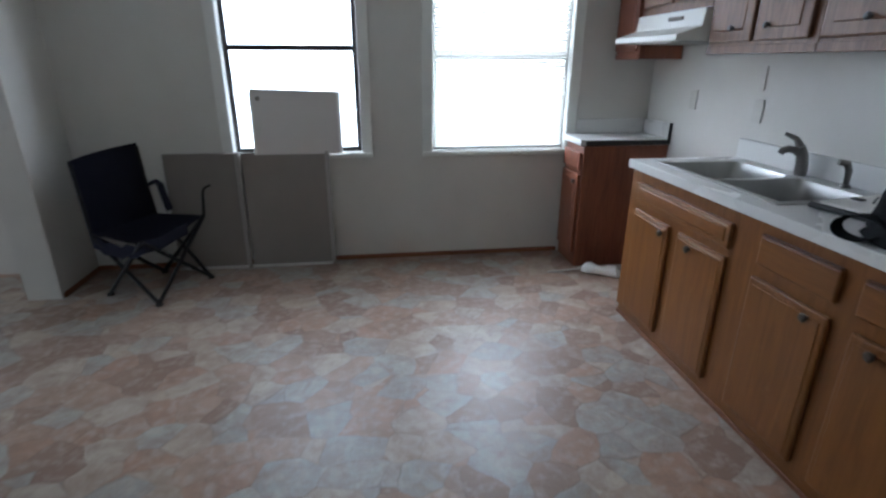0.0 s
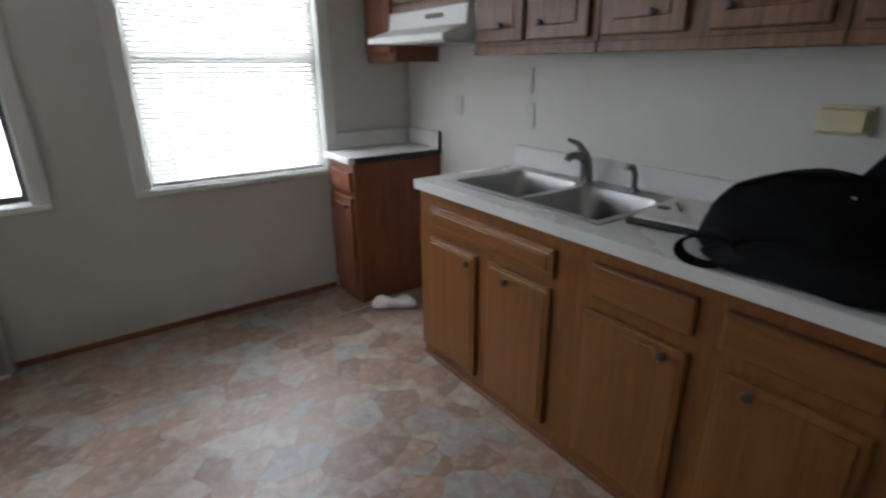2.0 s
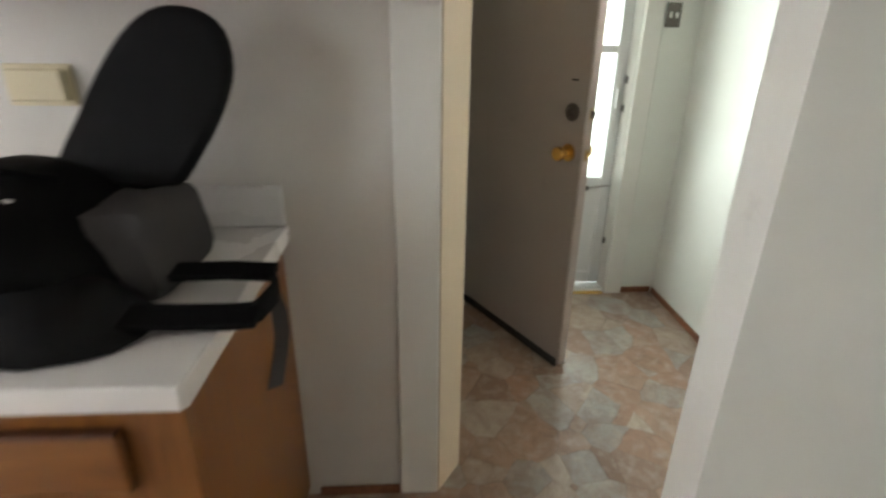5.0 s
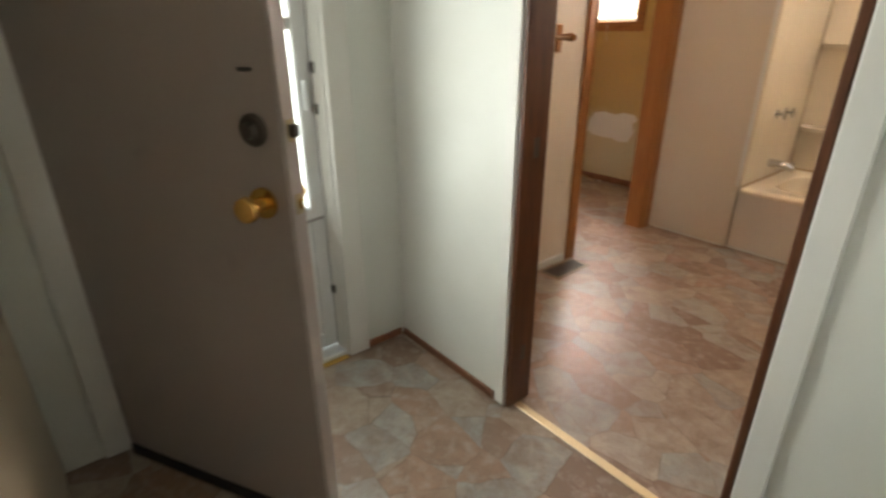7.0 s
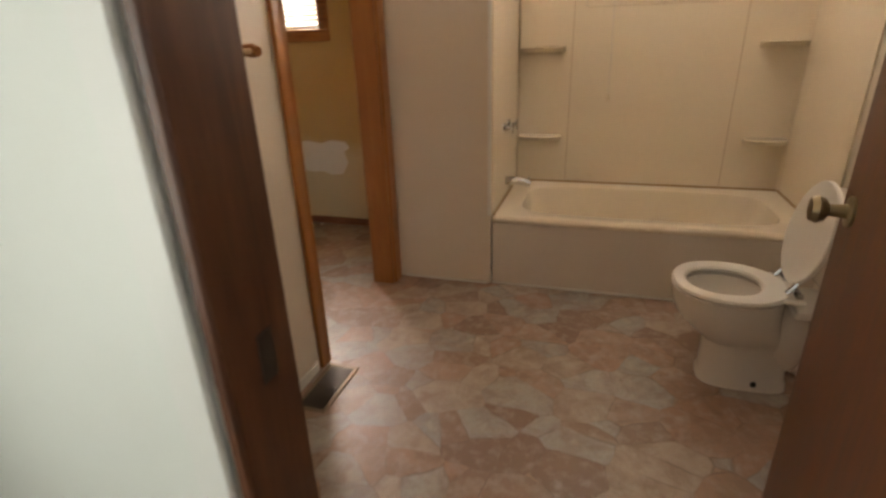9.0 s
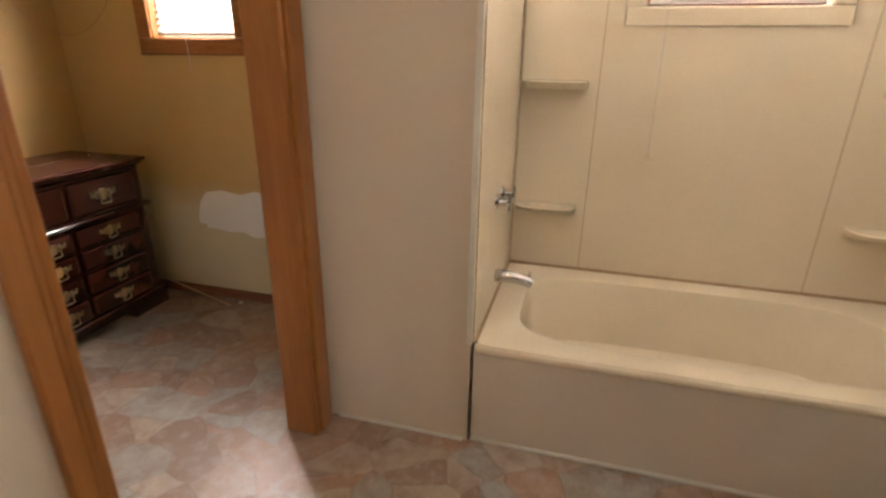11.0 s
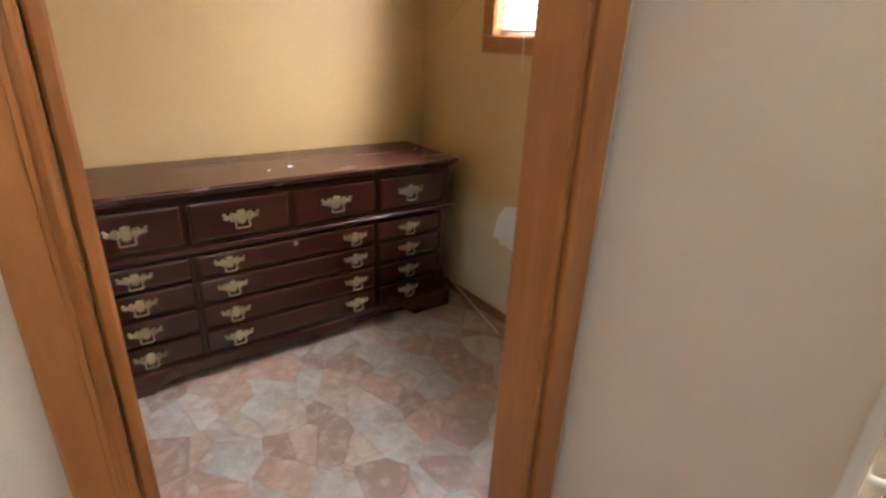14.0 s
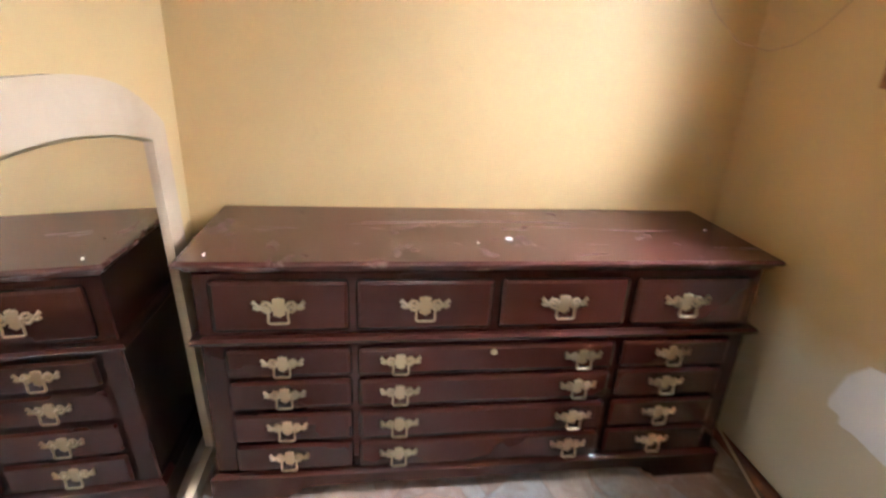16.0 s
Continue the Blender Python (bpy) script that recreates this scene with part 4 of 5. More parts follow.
part("seat", bm, "navy_cloth", ch, "", True)
for p, q in ((ST[0], Vector((-3.74, -0.47, 0.84))), (ST[3], Vector((-3.53, -0.08, 0.88)))):
    part("back_post", tube([p - Vector((0, 0, 0.06)), q], 0.010, 8), "black_steel", ch, "", True)
bm = bmesh.new()
for i in range(N + 1):
    for j in range(6):
        u, v = i / N, j / 5
        lo, hi = Vector((-3.705, -0.485, 0.40 - 0.03 * u)).lerp(Vector((-3.47, -0.09, 0.37)), u), Vector((-3.745, -0.48, 0.855)).lerp(Vector((-3.53, -0.075, 0.90)), u)
        p = lo.lerp(hi, v)
        bm.verts.new(p + Vector((-0.04, 0.01, 0)) * math.sin(math.pi * u))
bm.verts.ensure_lookup_table()
for i in range(N):
    for j in range(5):
        a = i * 6 + j
        bm.faces.new([bm.verts[k] for k in (a, a + 6, a + 7, a + 1)])
bmesh.ops.solidify(bm, geom=bm.faces[:], thickness=0.012)
part("backrest", bm, "navy_cloth", ch, "", True)
skirt = []
for k in range(13):
    u = k / 12
    p = ST[0].lerp(ST[1], u * 1.35 if u < 0.74 else 1.0) if u < 0.74 else ST[1].lerp(ST[2], (u - 0.74) / 0.26 * 0.7)
    skirt.append(p + Vector((0, 0, -0.045 - 0.035 * math.sin(math.pi * min(1, u * 1.35)) + 0.012 * math.sin(k * 2.3))))
part("seat_skirt", ribbon(skirt, (0.1, 0.1, 1), 0.075, 0.008), "navy_cloth", ch, "slack hanging edge of the seat", True)
up = Vector((-3.115, -0.245, 0.60))
part("arm_post", tube([ST[2] - Vector((0, 0, 0.01)), up, up + Vector((0.012, 0.0, 0.028)), up + Vector((0.05, 0.01, 0.045))], [0.010, 0.009, 0.008, 0.007], 8), "black_steel", ch, "", True)
part("armrest", ribbon([Vector((-3.50, -0.09, 0.62)), Vector((-3.455, -0.10, 0.655)), Vector((-3.415, -0.115, 0.63)), Vector((-3.40, -0.125, 0.55)), Vector((-3.375, -0.14, 0.46))], (0.3, 1, 0), 0.055, 0.012), "navy_cloth", ch, "slack fallen armrest strap", True)

# ---- hall: entry door, storm door ----
hinge, free = Vector((1.318, -3.505, 0)), Vector((0.640, -3.872, 0))
door = thing("door_1", tuple(hinge), "taupe steel entry door standing open", "door", "", "structure")
dv = (free - hinge).normalized()
W = (free - hinge).length
face = Matrix.Translation(hinge) @ Matrix(((dv.x, -dv.y, 0, 0), (dv.y, dv.x, 0, 0), (0, 0, 1, 0), (0, 0, 0, 1)))


def on_door(bm):
    return turned(bm, face)


part("leaf", on_door(box(0.0, W, -0.022, 0.022, 0.018, 2.03, 0.003)), "door_steel", door)
part("edge_strip", on_door(box(W + 0.0005, W + 0.005, -0.020, 0.020, 0.02, 2.03, 0.001)), "door_steel", door, "painted door edge")
part("sweep", on_door(box(0.01, W - 0.005, 0.0225, 0.030, 0.004, 0.045, 0.002)), "rubber", door, "black rubber sweep")
part("sweep", on_door(box(0.01, W - 0.005, -0.030, -0.0225, 0.004, 0.045, 0.002)), "rubber", door, "black rubber sweep")
for side in (1, -1):
    y0 = 0.0225 * side
    kb = part("knob", on_door(disc((W - 0.065, y0, 0.945), (0, side, 0), [(0, 0.034), (0.006, 0.033), (0.008, 0.016), (0.03, 0.013), (0.036, 0.022), (0.05, 0.028), (0.062, 0.025), (0.068, 0.0)], 20)), "brass", door, "brass door knob", True)
    part("deadbolt", on_door(disc((W - 0.065, y0, 1.095), (0, side, 0), [(0, 0.033), (0.005, 0.033), (0.009, 0.029), (0.010, 0.018), (0.02, 0.013), (0.022, 0.0)], 20)), "dark_metal", door, "dull bronze deadbolt", True)
for z in (0.945, 1.095):
    part("latch_plate", on_door(box(W + 0.0052, W + 0.008, -0.011, 0.011, z - 0.022, z + 0.022, 0.001)), "old_brass", door)
for z in (0.25, 1.05, 1.85):
    part("hinge", on_door(tube([(-0.006, 0.018, z - 0.05), (-0.006, 0.018, z + 0.05)], 0.007, 8)), "alu", door)

part("dead_bolt_tongue", on_door(box(W + 0.008, W + 0.022, -0.008, 0.008, 1.082, 1.108, 0.002)), "dark_metal", door, "dark bolt standing out of the edge")
part("latch_tongue", on_door(box(W + 0.008, W + 0.018, -0.007, 0.007, 0.935, 0.957, 0.003)), "brass", door, "brass latch tongue")
for side in (1, -1):
    part("slot", on_door(box(W - 0.085, W - 0.050, 0.0221 * side - 0.001, 0.0221 * side + 0.001, 1.205, 1.212, 0.0004)), "rubber", door, "small dark slot")

sd = thing("door_2", (1.42, -3.905, 0.0), "white aluminium storm door with two glass panes", "door", "", "structure")
y0, y1 = -4.30, -3.51
for a, b, c, d in ((y0, y0 + 0.06, 0.03, 2.03), (y1 - 0.06, y1, 0.03, 2.03), (y0 + 0.06, y1 - 0.06, 0.03, 0.10), (y0 + 0.06, y1 - 0.06, 1.96, 2.03), (y0 + 0.06, y1 - 0.06, 0.60, 0.66), (y0 + 0.06, y1 - 0.06, 1.28, 1.32)):
    part("frame", box(1.415, 1.445, a, b, c, d, 0.004), "alu", sd)
part("kick_panel", box(1.424, 1.436, y0 + 0.06, y1 - 0.06, 0.10, 0.60, 0.001), "alu", sd, "white kick panel")
for c, d in ((0.66, 1.28), (1.32, 1.96)):
    g = part("pane", box(1.428, 1.432, y0 + 0.06, y1 - 0.06, c, d), "glass", sd)
    g.visible_shadow = False
part("closer", tube([(1.405, -4.17, 0.60), (1.405, -3.70, 0.60)], 0.013, 10), "black_plastic", sd, "black door closer", True)
part("closer_rod", tube([(1.405, -4.285, 0.615), (1.405, -4.17, 0.602)], 0.005, 8), "steel", sd, "", True)
part("latch", box(1.395, 1.414, -4.275, -4.255, 1.02, 1.12, 0.004), "alu", sd)
for z in (0.30, 1.02, 1.16, 1.75):
    part("catch", box(1.388, 1.414, -4.306, -4.29, z - 0.018, z + 0.018, 0.003), "dark_metal", sd)
# black strip added to draw the dark gap between stop and jamb
part("gap_line", box(1.404, 1.414, -4.2985, -4.2955, 0.03, 2.02, 0.001), "rubber", sd, "thin black line for the shaded gap at the jamb")
for k in range(3):
    strip("trim", 1.35 + 0.022 * k, 1.362 + 0.022 * k, -4.309, -4.301 + 0.004 * k, 0.023, 2.03, "trim_white", "stepped white door stop", "trim", 0.002)

sw = thing("light_switch", (1.342, -4.475, 1.43), "dark double light switch on the hall wall", "switch")
part("plate", box(1.335, 1.3425, -4.486, -4.416, 1.40, 1.505, 0.002), "dark_metal", sw)
for yy in (-4.466, -4.436):
    part("toggle", box(1.328, 1.335, yy - 0.006, yy + 0.006, 1.44, 1.465, 0.002), "plastic", sw)

for z in (0.95, 1.78, 0.22):
    strip("trim", 0.6725, 0.6748, -4.665, -4.640, z - 0.03, z + 0.03, "dark_metal", "dark strike plate on the door jamb", "strike plate", 0.0008)

# bathroom door, open against the wall
bd = thing("door_3", (-0.058, -4.735, 0.0), "red-brown wooden bathroom door standing open", "door", "", "structure")
h2, f2 = Vector((-0.058, -4.735, 0)), Vector((-0.145, -5.428, 0))
dv = (f2 - h2).normalized()
W2 = (f2 - h2).length
face2 = Matrix.Translation(h2) @ Matrix(((dv.x, -dv.y, 0, 0), (dv.y, dv.x, 0, 0), (0, 0, 1, 0), (0, 0, 0, 1)))
part("leaf", turned(box(0, W2, -0.018, 0.018, 0.015, 1.98, 0.003), face2), "door_brown", bd)
for side in (1, -1):
    part("knob", turned(disc((W2 - 0.06, 0.0185 * side, 0.93), (0, side, 0), [(0, 0.03), (0.005, 0.03), (0.008, 0.014), (0.035, 0.012), (0.042, 0.022), (0.055, 0.027), (0.066, 0.022), (0.07, 0.0)], 18), face2), "old_brass", bd, "worn brass knob", True)

# ---- bathroom ----
tub = thing("bathtub", (0.1, -7.15, 0.0), "almond enamel bathtub with a plain apron", "bathtub")
X0, X1, Y0, Y1 = -0.655, 0.862, -7.537, -6.772
cx, cy = (X0 + X1) / 2, (Y0 + Y1) / 2
hx, hy = (X1 - X0) / 2, (Y1 - Y0) / 2
n = 64
rings = [ring((cx, cy, 0.378), (1, 0, 0), (0, 1, 0), hx, hy, n, 40), ring((cx, cy, 0.388), (1, 0, 0), (0, 1, 0), hx - 0.004, hy - 0.006, n, 40)]
for z, ax, ay, ox, oy, p in ((0.390, 0.105, 0.085, 0.0, 0.0, 5), (0.383, 0.118, 0.098, 0, 0, 4.6), (0.33, 0.135, 0.112, 0.0, 0.0, 4.2), (0.20, 0.16, 0.125, 0.015, 0, 4), (0.11, 0.19, 0.14, 0.02, 0, 4), (0.085, 0.24, 0.18, 0.02, 0, 3.5), (0.08, 0.5, 0.3, 0.02, 0, 3)):
    rings.append(ring((cx + ox, cy + oy, z), (1, 0, 0), (0, 1, 0), hx - ax, hy - ay, n, p))
bm = loft(rings, cap0=False)
bm.normal_update()
if sum(f.normal.z for f in bm.faces) < 0:
    bmesh.ops.reverse_faces(bm, faces=bm.faces[:])
part("basin", bm, "tub", tub, "", True)
part("rim_edge", box(X0, X1, Y1 - 0.03, Y1 + 0.004, 0.352, 0.384, 0.012, seg=3), "tub", tub, "", True)
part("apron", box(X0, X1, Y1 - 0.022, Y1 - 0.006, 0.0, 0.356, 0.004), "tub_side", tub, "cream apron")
part("base_trim", box(X0, X1 - 0.002, Y1 - 0.004, Y1 + 0.008, 0.0, 0.012, 0.003), "trim_white", tub, "white caulk strip")
part("overflow_plate", disc((0.725, -7.155, 0.27), (-1, 0, 0.15), [(0, 0.033), (0.006, 0.032), (0.012, 0.018), (0.013, 0.0)], 18), "chrome", tub, "chrome overflow plate", True)

sur = thing("tub_surround", (0.1, -7.54, 0.385), "glossy almond tub surround with moulded shelves", "surround")
ZS = 1.40
part("back_panel", box(-0.645, 0.855, -7.543, -7.536, 0.392, ZS, 0.001), "almond", sur)
part("back_panel", box(0.485, 0.855, -7.543, -7.536, ZS, 2.0, 0.001), "almond", sur)
part("back_panel", box(-0.645, -0.265, -7.543, -7.536, ZS, 2.0, 0.001), "almond", sur)
part("end_panel", box(0.859, 0.867, -7.536, -6.775, 0.392, 2.0, 0.001), "almond", sur)
part("end_panel", box(-0.657, -0.649, -7.536, -6.775, 0.392, 2.0, 0.001), "almond", sur)
part("seam", box(0.545, 0.549, -7.5358, -7.534, 0.40, 2.0, 0.0004), "seam_stain", sur, "brown stained seam")
part("seam", box(-0.343, -0.339, -7.5358, -7.534, 0.40, 2.0, 0.0004), "seam_stain", sur, "brown stained seam")
part("corner_bead", tube([(0.855, -7.532, 0.395), (0.855, -7.532, 2.0)], 0.003, 6), "seam_stain", sur)
part("corner_bead", tube([(-0.645, -7.532, 0.395), (-0.645, -7.532, 2.0)], 0.006, 6), "almond", sur)
part("caulk", tube([(-0.645, -7.534, 0.393), (0.855, -7.534, 0.393)], 0.007, 6), "grout", sur, "brown stained caulk line")
part("caulk", tube([(0.857, -7.534, 0.393), (0.857, -6.785, 0.393)], 0.007, 6), "grout", sur, "brown stained caulk line")
part("caulk", tube([(-0.647, -7.534, 0.393), (-0.647, -6.785, 0.393)], 0.007, 6), "grout", sur, "brown stained caulk line")


def corner_shelf(x0, x1, z):
    """A shallow moulded shelf with a rounded front edge on the back panel."""
    wide = abs(x1 - x0)
    outline = [Vector((x0, -7.536, z))]
    for i in range(13):
        a = math.pi * i / 12
        s = x0 + (x1 - x0) * (1 - math.cos(a)) / 2
        outline.append(Vector((s, -7.536 + 0.11 * math.sin(a) ** 0.5 + 0.002, z)))
    outline.append(Vector((x1, -7.536, z)))
    bm = prism(outline, (0, 0, 1), 0.034, 0.005)
    for v in bm.verts:
        if v.co.z < z + 0.012:
            v.co.y = -7.536 + (v.co.y + 7.536) * 0.55
    part("shelf", bm, "almond", sur, "", True)


for x0, x1 in ((0.585, 0.845), (-0.64, -0.42)):
    for z in (0.655, 1.165):
        corner_shelf(x0, x1, z)

for yy, zz in ((-7.20, 0.80), (-7.07, 0.80)):
    v = thing("tub_valve", (0.858, yy, zz), "chrome cross-handle tub valve", "valve", "tub valves")
    part("escutcheon", disc((0.8585, yy, zz), (-1, 0, 0), [(0, 0.028), (0.006, 0.026), (0.012, 0.012), (0.035, 0.010)], 16), "chrome", v, "", True)
    part("handle", tube([(0.815, yy - 0.028, zz), (0.815, yy + 0.028, zz)], [0.009, 0.009], 8, tube([(0.815, yy, zz - 0.028), (0.815, yy, zz + 0.028)], 0.009, 8)), "chrome", v, "", True)
    part("cap", disc((0.826, yy, zz), (-1, 0, 0), [(0, 0.013), (0.016, 0.012), (0.02, 0.0)], 12), "chrome", v, "", True)
s = thing("tub_spout", (0.858, -7.14, 0.485), "chrome tub spout above the bathtub", "spout")
part("spout", tube([(0.858, -7.14, 0.488), (0.80, -7.14, 0.488), (0.75, -7.14, 0.482), (0.715, -7.14, 0.468)], [0.026, 0.025, 0.024, 0.021], 16), "chrome", s, "", True)
part("diverter", tube([(0.725, -7.14, 0.49), (0.725, -7.14, 0.515)], 0.006, 8), "chrome", s, "", True)
bs = thing("blind_cord", (0.327, -7.53, 0.90), "thin blind pull cord with a wooden tassel", "cord")
part("string", tube([(0.335, -7.518, 1.46), (0.330, -7.522, 1.2), (0.327, -7.525, 0.93)], 0.0016, 5), "card", bs)
part("tassel", disc((0.327, -7.525, 0.89), (0, 0, 1), [(0, 0.007), (0.006, 0.011), (0.03, 0.007), (0.042, 0.003)], 10), "cream", bs, "", True)

# toilet facing the doorway wall
TX, TY = -0.145, -6.175
wc = thing("toilet", (TX, TY, 0.0), "white porcelain toilet with its lid and seat raised open", "toilet")
rings = []
for z, rx, ry, ox, p in ((0.0, 0.156, 0.094, -0.095, 3.4), (0.025, 0.154, 0.092, -0.095, 3.2), (0.04, 0.148, 0.087, -0.095, 3.0), (0.12, 0.146, 0.086, -0.09, 2.8), (0.175, 0.142, 0.088, -0.085, 2.6), (0.20, 0.150, 0.108, -0.065, 2.4), (0.235, 0.164, 0.132, -0.04, 2.2), (0.285, 0.180, 0.155, -0.012, 2.1), (0.335, 0.187, 0.167, 0.0, 2.1), (0.38, 0.190, 0.172, 0.002, 2.1)):
    rings.append(ring((TX + ox, TY, z), (1, 0, 0), (0, 1, 0), rx, ry, 32, p))
for z, k in ((0.384, 0.95), (0.37, 0.74), (0.30, 0.66), (0.22, 0.42), (0.20, 0.2)):
    rings.append(ring((TX + 0.012, TY, z), (1, 0, 0), (0, 1, 0), 0.183 * k, 0.17 * k, 32, 2.1))
part("bowl", loft(rings), "porcelain", wc, "", True)
rows = []
for z, k in ((0.388, 1.0), (0.396, 1.02), (0.406, 0.99), (0.409, 0.90), (0.406, 0.70), (0.398, 0.66), (0.388, 0.67)):
    rows.append(ring((TX + 0.002 + (0.016 if k < 0.8 else 0), TY, z), (1, 0, 0), (0, 1, 0), 0.186 * k, 0.178 * k, 36, 2.2))
part("seat", loft(rows + [rows[0]], False, False), "plastic", wc, "white seat ring", True)
part("seat_bridge", box(TX - 0.215, TX - 0.14, TY - 0.12, TY + 0.12, 0.386, 0.404, 0.006), "porcelain", wc, "", True)
lid = [(0.182 * math.cos(2 * math.pi * i / 36), 0.170 * math.sin(2 * math.pi * i / 36)) for i in range(36)]
la = radians(80)
bm = prism([Vector((TX - 0.190 - math.cos(la) * (u + 0.19), TY + v, 0.42 + math.sin(la) * (u + 0.19))) for u, v in lid], (math.sin(la), 0, math.cos(la)), 0.018, 0.004)
part("lid", bm, "plastic", wc, "white raised lid", True)
for yy in (-0.075, 0.075):
    part("hinge", tube([(TX - 0.195, TY + yy - 0.03, 0.413), (TX - 0.195, TY + yy + 0.03, 0.413)], 0.013, 8, tube([(TX - 0.165, TY + yy, 0.41), (TX - 0.20, TY + yy, 0.465)], 0.010, 8)), "chrome", wc, "", True)
part("tank", box(-0.652, -0.462, TY - 0.235, TY + 0.235, 0.36, 0.675, 0.02, seg=3), "porcelain", wc, "", True)
part("tank_lid", box(-0.655, -0.45, TY - 0.245, TY + 0.245, 0.677, 0.71, 0.012, seg=3), "porcelain", wc, "", True)
part("tank_shelf", box(-0.50, -0.34, TY - 0.11, TY + 0.11, 0.325, 0.358, 0.012, seg=2), "porcelain", wc, "", True)
part("trapway", lump((-0.345, TY, 0.20), (0.085, 0.085, 0.14), 2.6, seed=3), "porcelain", wc, "", True)
part("flush_lever", tube([(-0.45, TY - 0.19, 0.64), (-0.435, TY - 0.19, 0.64), (-0.43, TY - 0.12, 0.63)], 0.007, 8), "chrome", wc, "", True)
part("bolt_cap", disc((-0.27, TY + 0.088, 0.03), (0, 1, 0.5), [(0, 0.012), (0.012, 0.008), (0.014, 0.0)], 10), "rubber", wc, "dark bolt")
for k, (px, py) in enumerate(((-0.50, -6.33), (-0.47, -6.25), (-0.565, -6.40), (-0.54, -6.27))):
    lt = thing("paper_litter", (px, py, 0.0), "crumpled white paper on the floor by the toilet", "litter", "crumpled papers")
    b = lump((px, py, 0.03), (0.055, 0.045, 0.03), 2.4, 6, 14, seed=11 + k)
    for v in b.verts:
        v.co.z = max(0.001, v.co.z + noise.noise(v.co * 40) * 0.02)
    part("sheet", b, "paper", lt)

# vanity light over the doorway wall, seen as glints in the glossy surround
vl = thing("vanity_light", (0.95, -4.70, 1.66), "chrome vanity light with two warm glass globes", "wall lamp")
part("backplate", box(0.83, 1.17, -4.725, -4.703, 1.63, 1.70, 0.006), "chrome", vl)
for xx in (0.91, 1.09):
    part("socket", tube([(xx, -4.725, 1.665), (xx, -4.755, 1.665)], 0.018, 12), "chrome", vl)
    part("globe", disc((xx, -4.757, 1.665), (0, -1, 0), [(0, 0.018), (0.012, 0.036), (0.035, 0.048), (0.06, 0.042), (0.08, 0.022), (0.086, 0.0)], 16), "bulb", vl, "lit warm glass globe", True)

# floor register
vt = thing("floor_vent", (1.30, -5.71, 0.0), "brown steel floor register beside the wall", "vent")
vx0, vx1, vy0, vy1 = 1.235, 1.368, -5.855, -5.565
part("frame", box(vx0, vx0 + 0.016, vy0, vy1, 0.0, 0.008, 0.002, box(vx1 - 0.016, vx1, vy0, vy1, 0.0, 0.008, 0.002, box(vx0, vx1, vy0, vy0 + 0.016, 0.0, 0.0075, 0.002, box(vx0, vx1, vy1 - 0.016, vy1, 0.0, 0.0075, 0.002)))), "vent_rim", vt, "worn brown metal rim")
part("backing", box(vx0 + 0.016, vx1 - 0.016, vy0 + 0.016, vy1 - 0.016, 0.0005, 0.002), "rubber", vt)
part("divider", box(vx0 + 0.016, vx1 - 0.016, -5.714, -5.706, 0.002, 0.007, 0.001), "dark_metal", vt)
for i in range(11):
    xx = vx0 + 0.022 + i * 0.009
    part("slat", box(xx, xx + 0.0035, vy0 + 0.017, vy1 - 0.017, 0.002, 0.006, 0.0005), "dark_metal", vt)

# towel bar
tb = thing("towel_bar", (1.398, -5.35, 1.24), "wooden towel bar on the bathroom wall", "towel bar")
for yy in (-5.60, -5.00):
    part("bracket", box(1.386, 1.398, yy - 0.022, yy + 0.022, 1.175, 1.305, 0.005), "pine_z", tb)
    part("arm", tube([(1.388, yy, 1.245), (1.352, yy - 0.010, 1.247), (1.326, yy - 0.012, 1.246), (1.304, yy - 0.006, 1.243)], [0.014, 0.017, 0.020, 0.014], 12), "pine_x", tb, "", True)
part("rail", tube([(1.322, -5.60, 1.245), (1.322, -4.98, 1.245)], 0.0085, 12), "worn_oak", tb, "pale worn rail", True)

# ---- dressing room ----
dr = thing("dresser", (2.93, -6.56, 0.0), "dark cherry dresser with aged brass pulls and scuffed top", "dresser")
FX = 2.725
YN, YS = -5.765, -7.358
part("carcass", box(FX, 3.165, YS, YN, 0.08, 0.755, 0.004), "cherry", dr)
prof = [(0.755, 0.0), (0.762, -0.010), (0.772, -0.016), (0.778, -0.028), (0.786, -0.032), (0.792, -0.030), (0.795, -0.024)]
rings = []
for z, o in prof:
    rings.append([Vector((FX + o, YN - o, z)), Vector((FX + o, YS + o, z)), Vector((3.17, YS + o, z)), Vector((3.17, YN - o, z))])
part("top", loft(rings), "cherry_top", dr, "scuffed reddish top")
rings = [[Vector((FX + o, YN - o, z)), Vector((FX + o, YS + o, z)), Vector((3.16, YS + o, z)), Vector((3.16, YN - o, z))] for z, o in ((0.546, -0.002), (0.550, -0.018), (0.560, -0.023), (0.568, -0.016), (0.574, -0.002))]
part("waist_moulding", loft(rings), "cherry", dr)
rings = [[Vector((FX + o, YN - o, z)), Vector((FX + o, YS + o, z)), Vector((3.16, YS + o, z)), Vector((3.16, YN - o, z))] for z, o in ((0.0792, -0.02), (0.088, -0.02), (0.095, -0.012), (0.100, -0.002))]
part("base_moulding", loft(rings), "cherry", dr)


def bracket_base():
    """A scrolled base board between two bracket feet."""
    out = [(YN + 0.02, 0.0), (YN + 0.02, 0.079), (YS - 0.02, 0.079), (YS - 0.02, 0.0), (YS + 0.20, 0.0), (YS + 0.21, 0.015), (YS + 0.235, 0.023), (YS + 0.25, 0.040), (YS + 0.30, 0.046),
           (YN - 0.30, 0.046), (YN - 0.25, 0.040), (YN - 0.235, 0.023), (YN - 0.21, 0.015), (YN - 0.20, 0.0)]
    return prism([Vector((FX - 0.019, y, z)) for y, z in out], (1, 0, 0), 0.03)


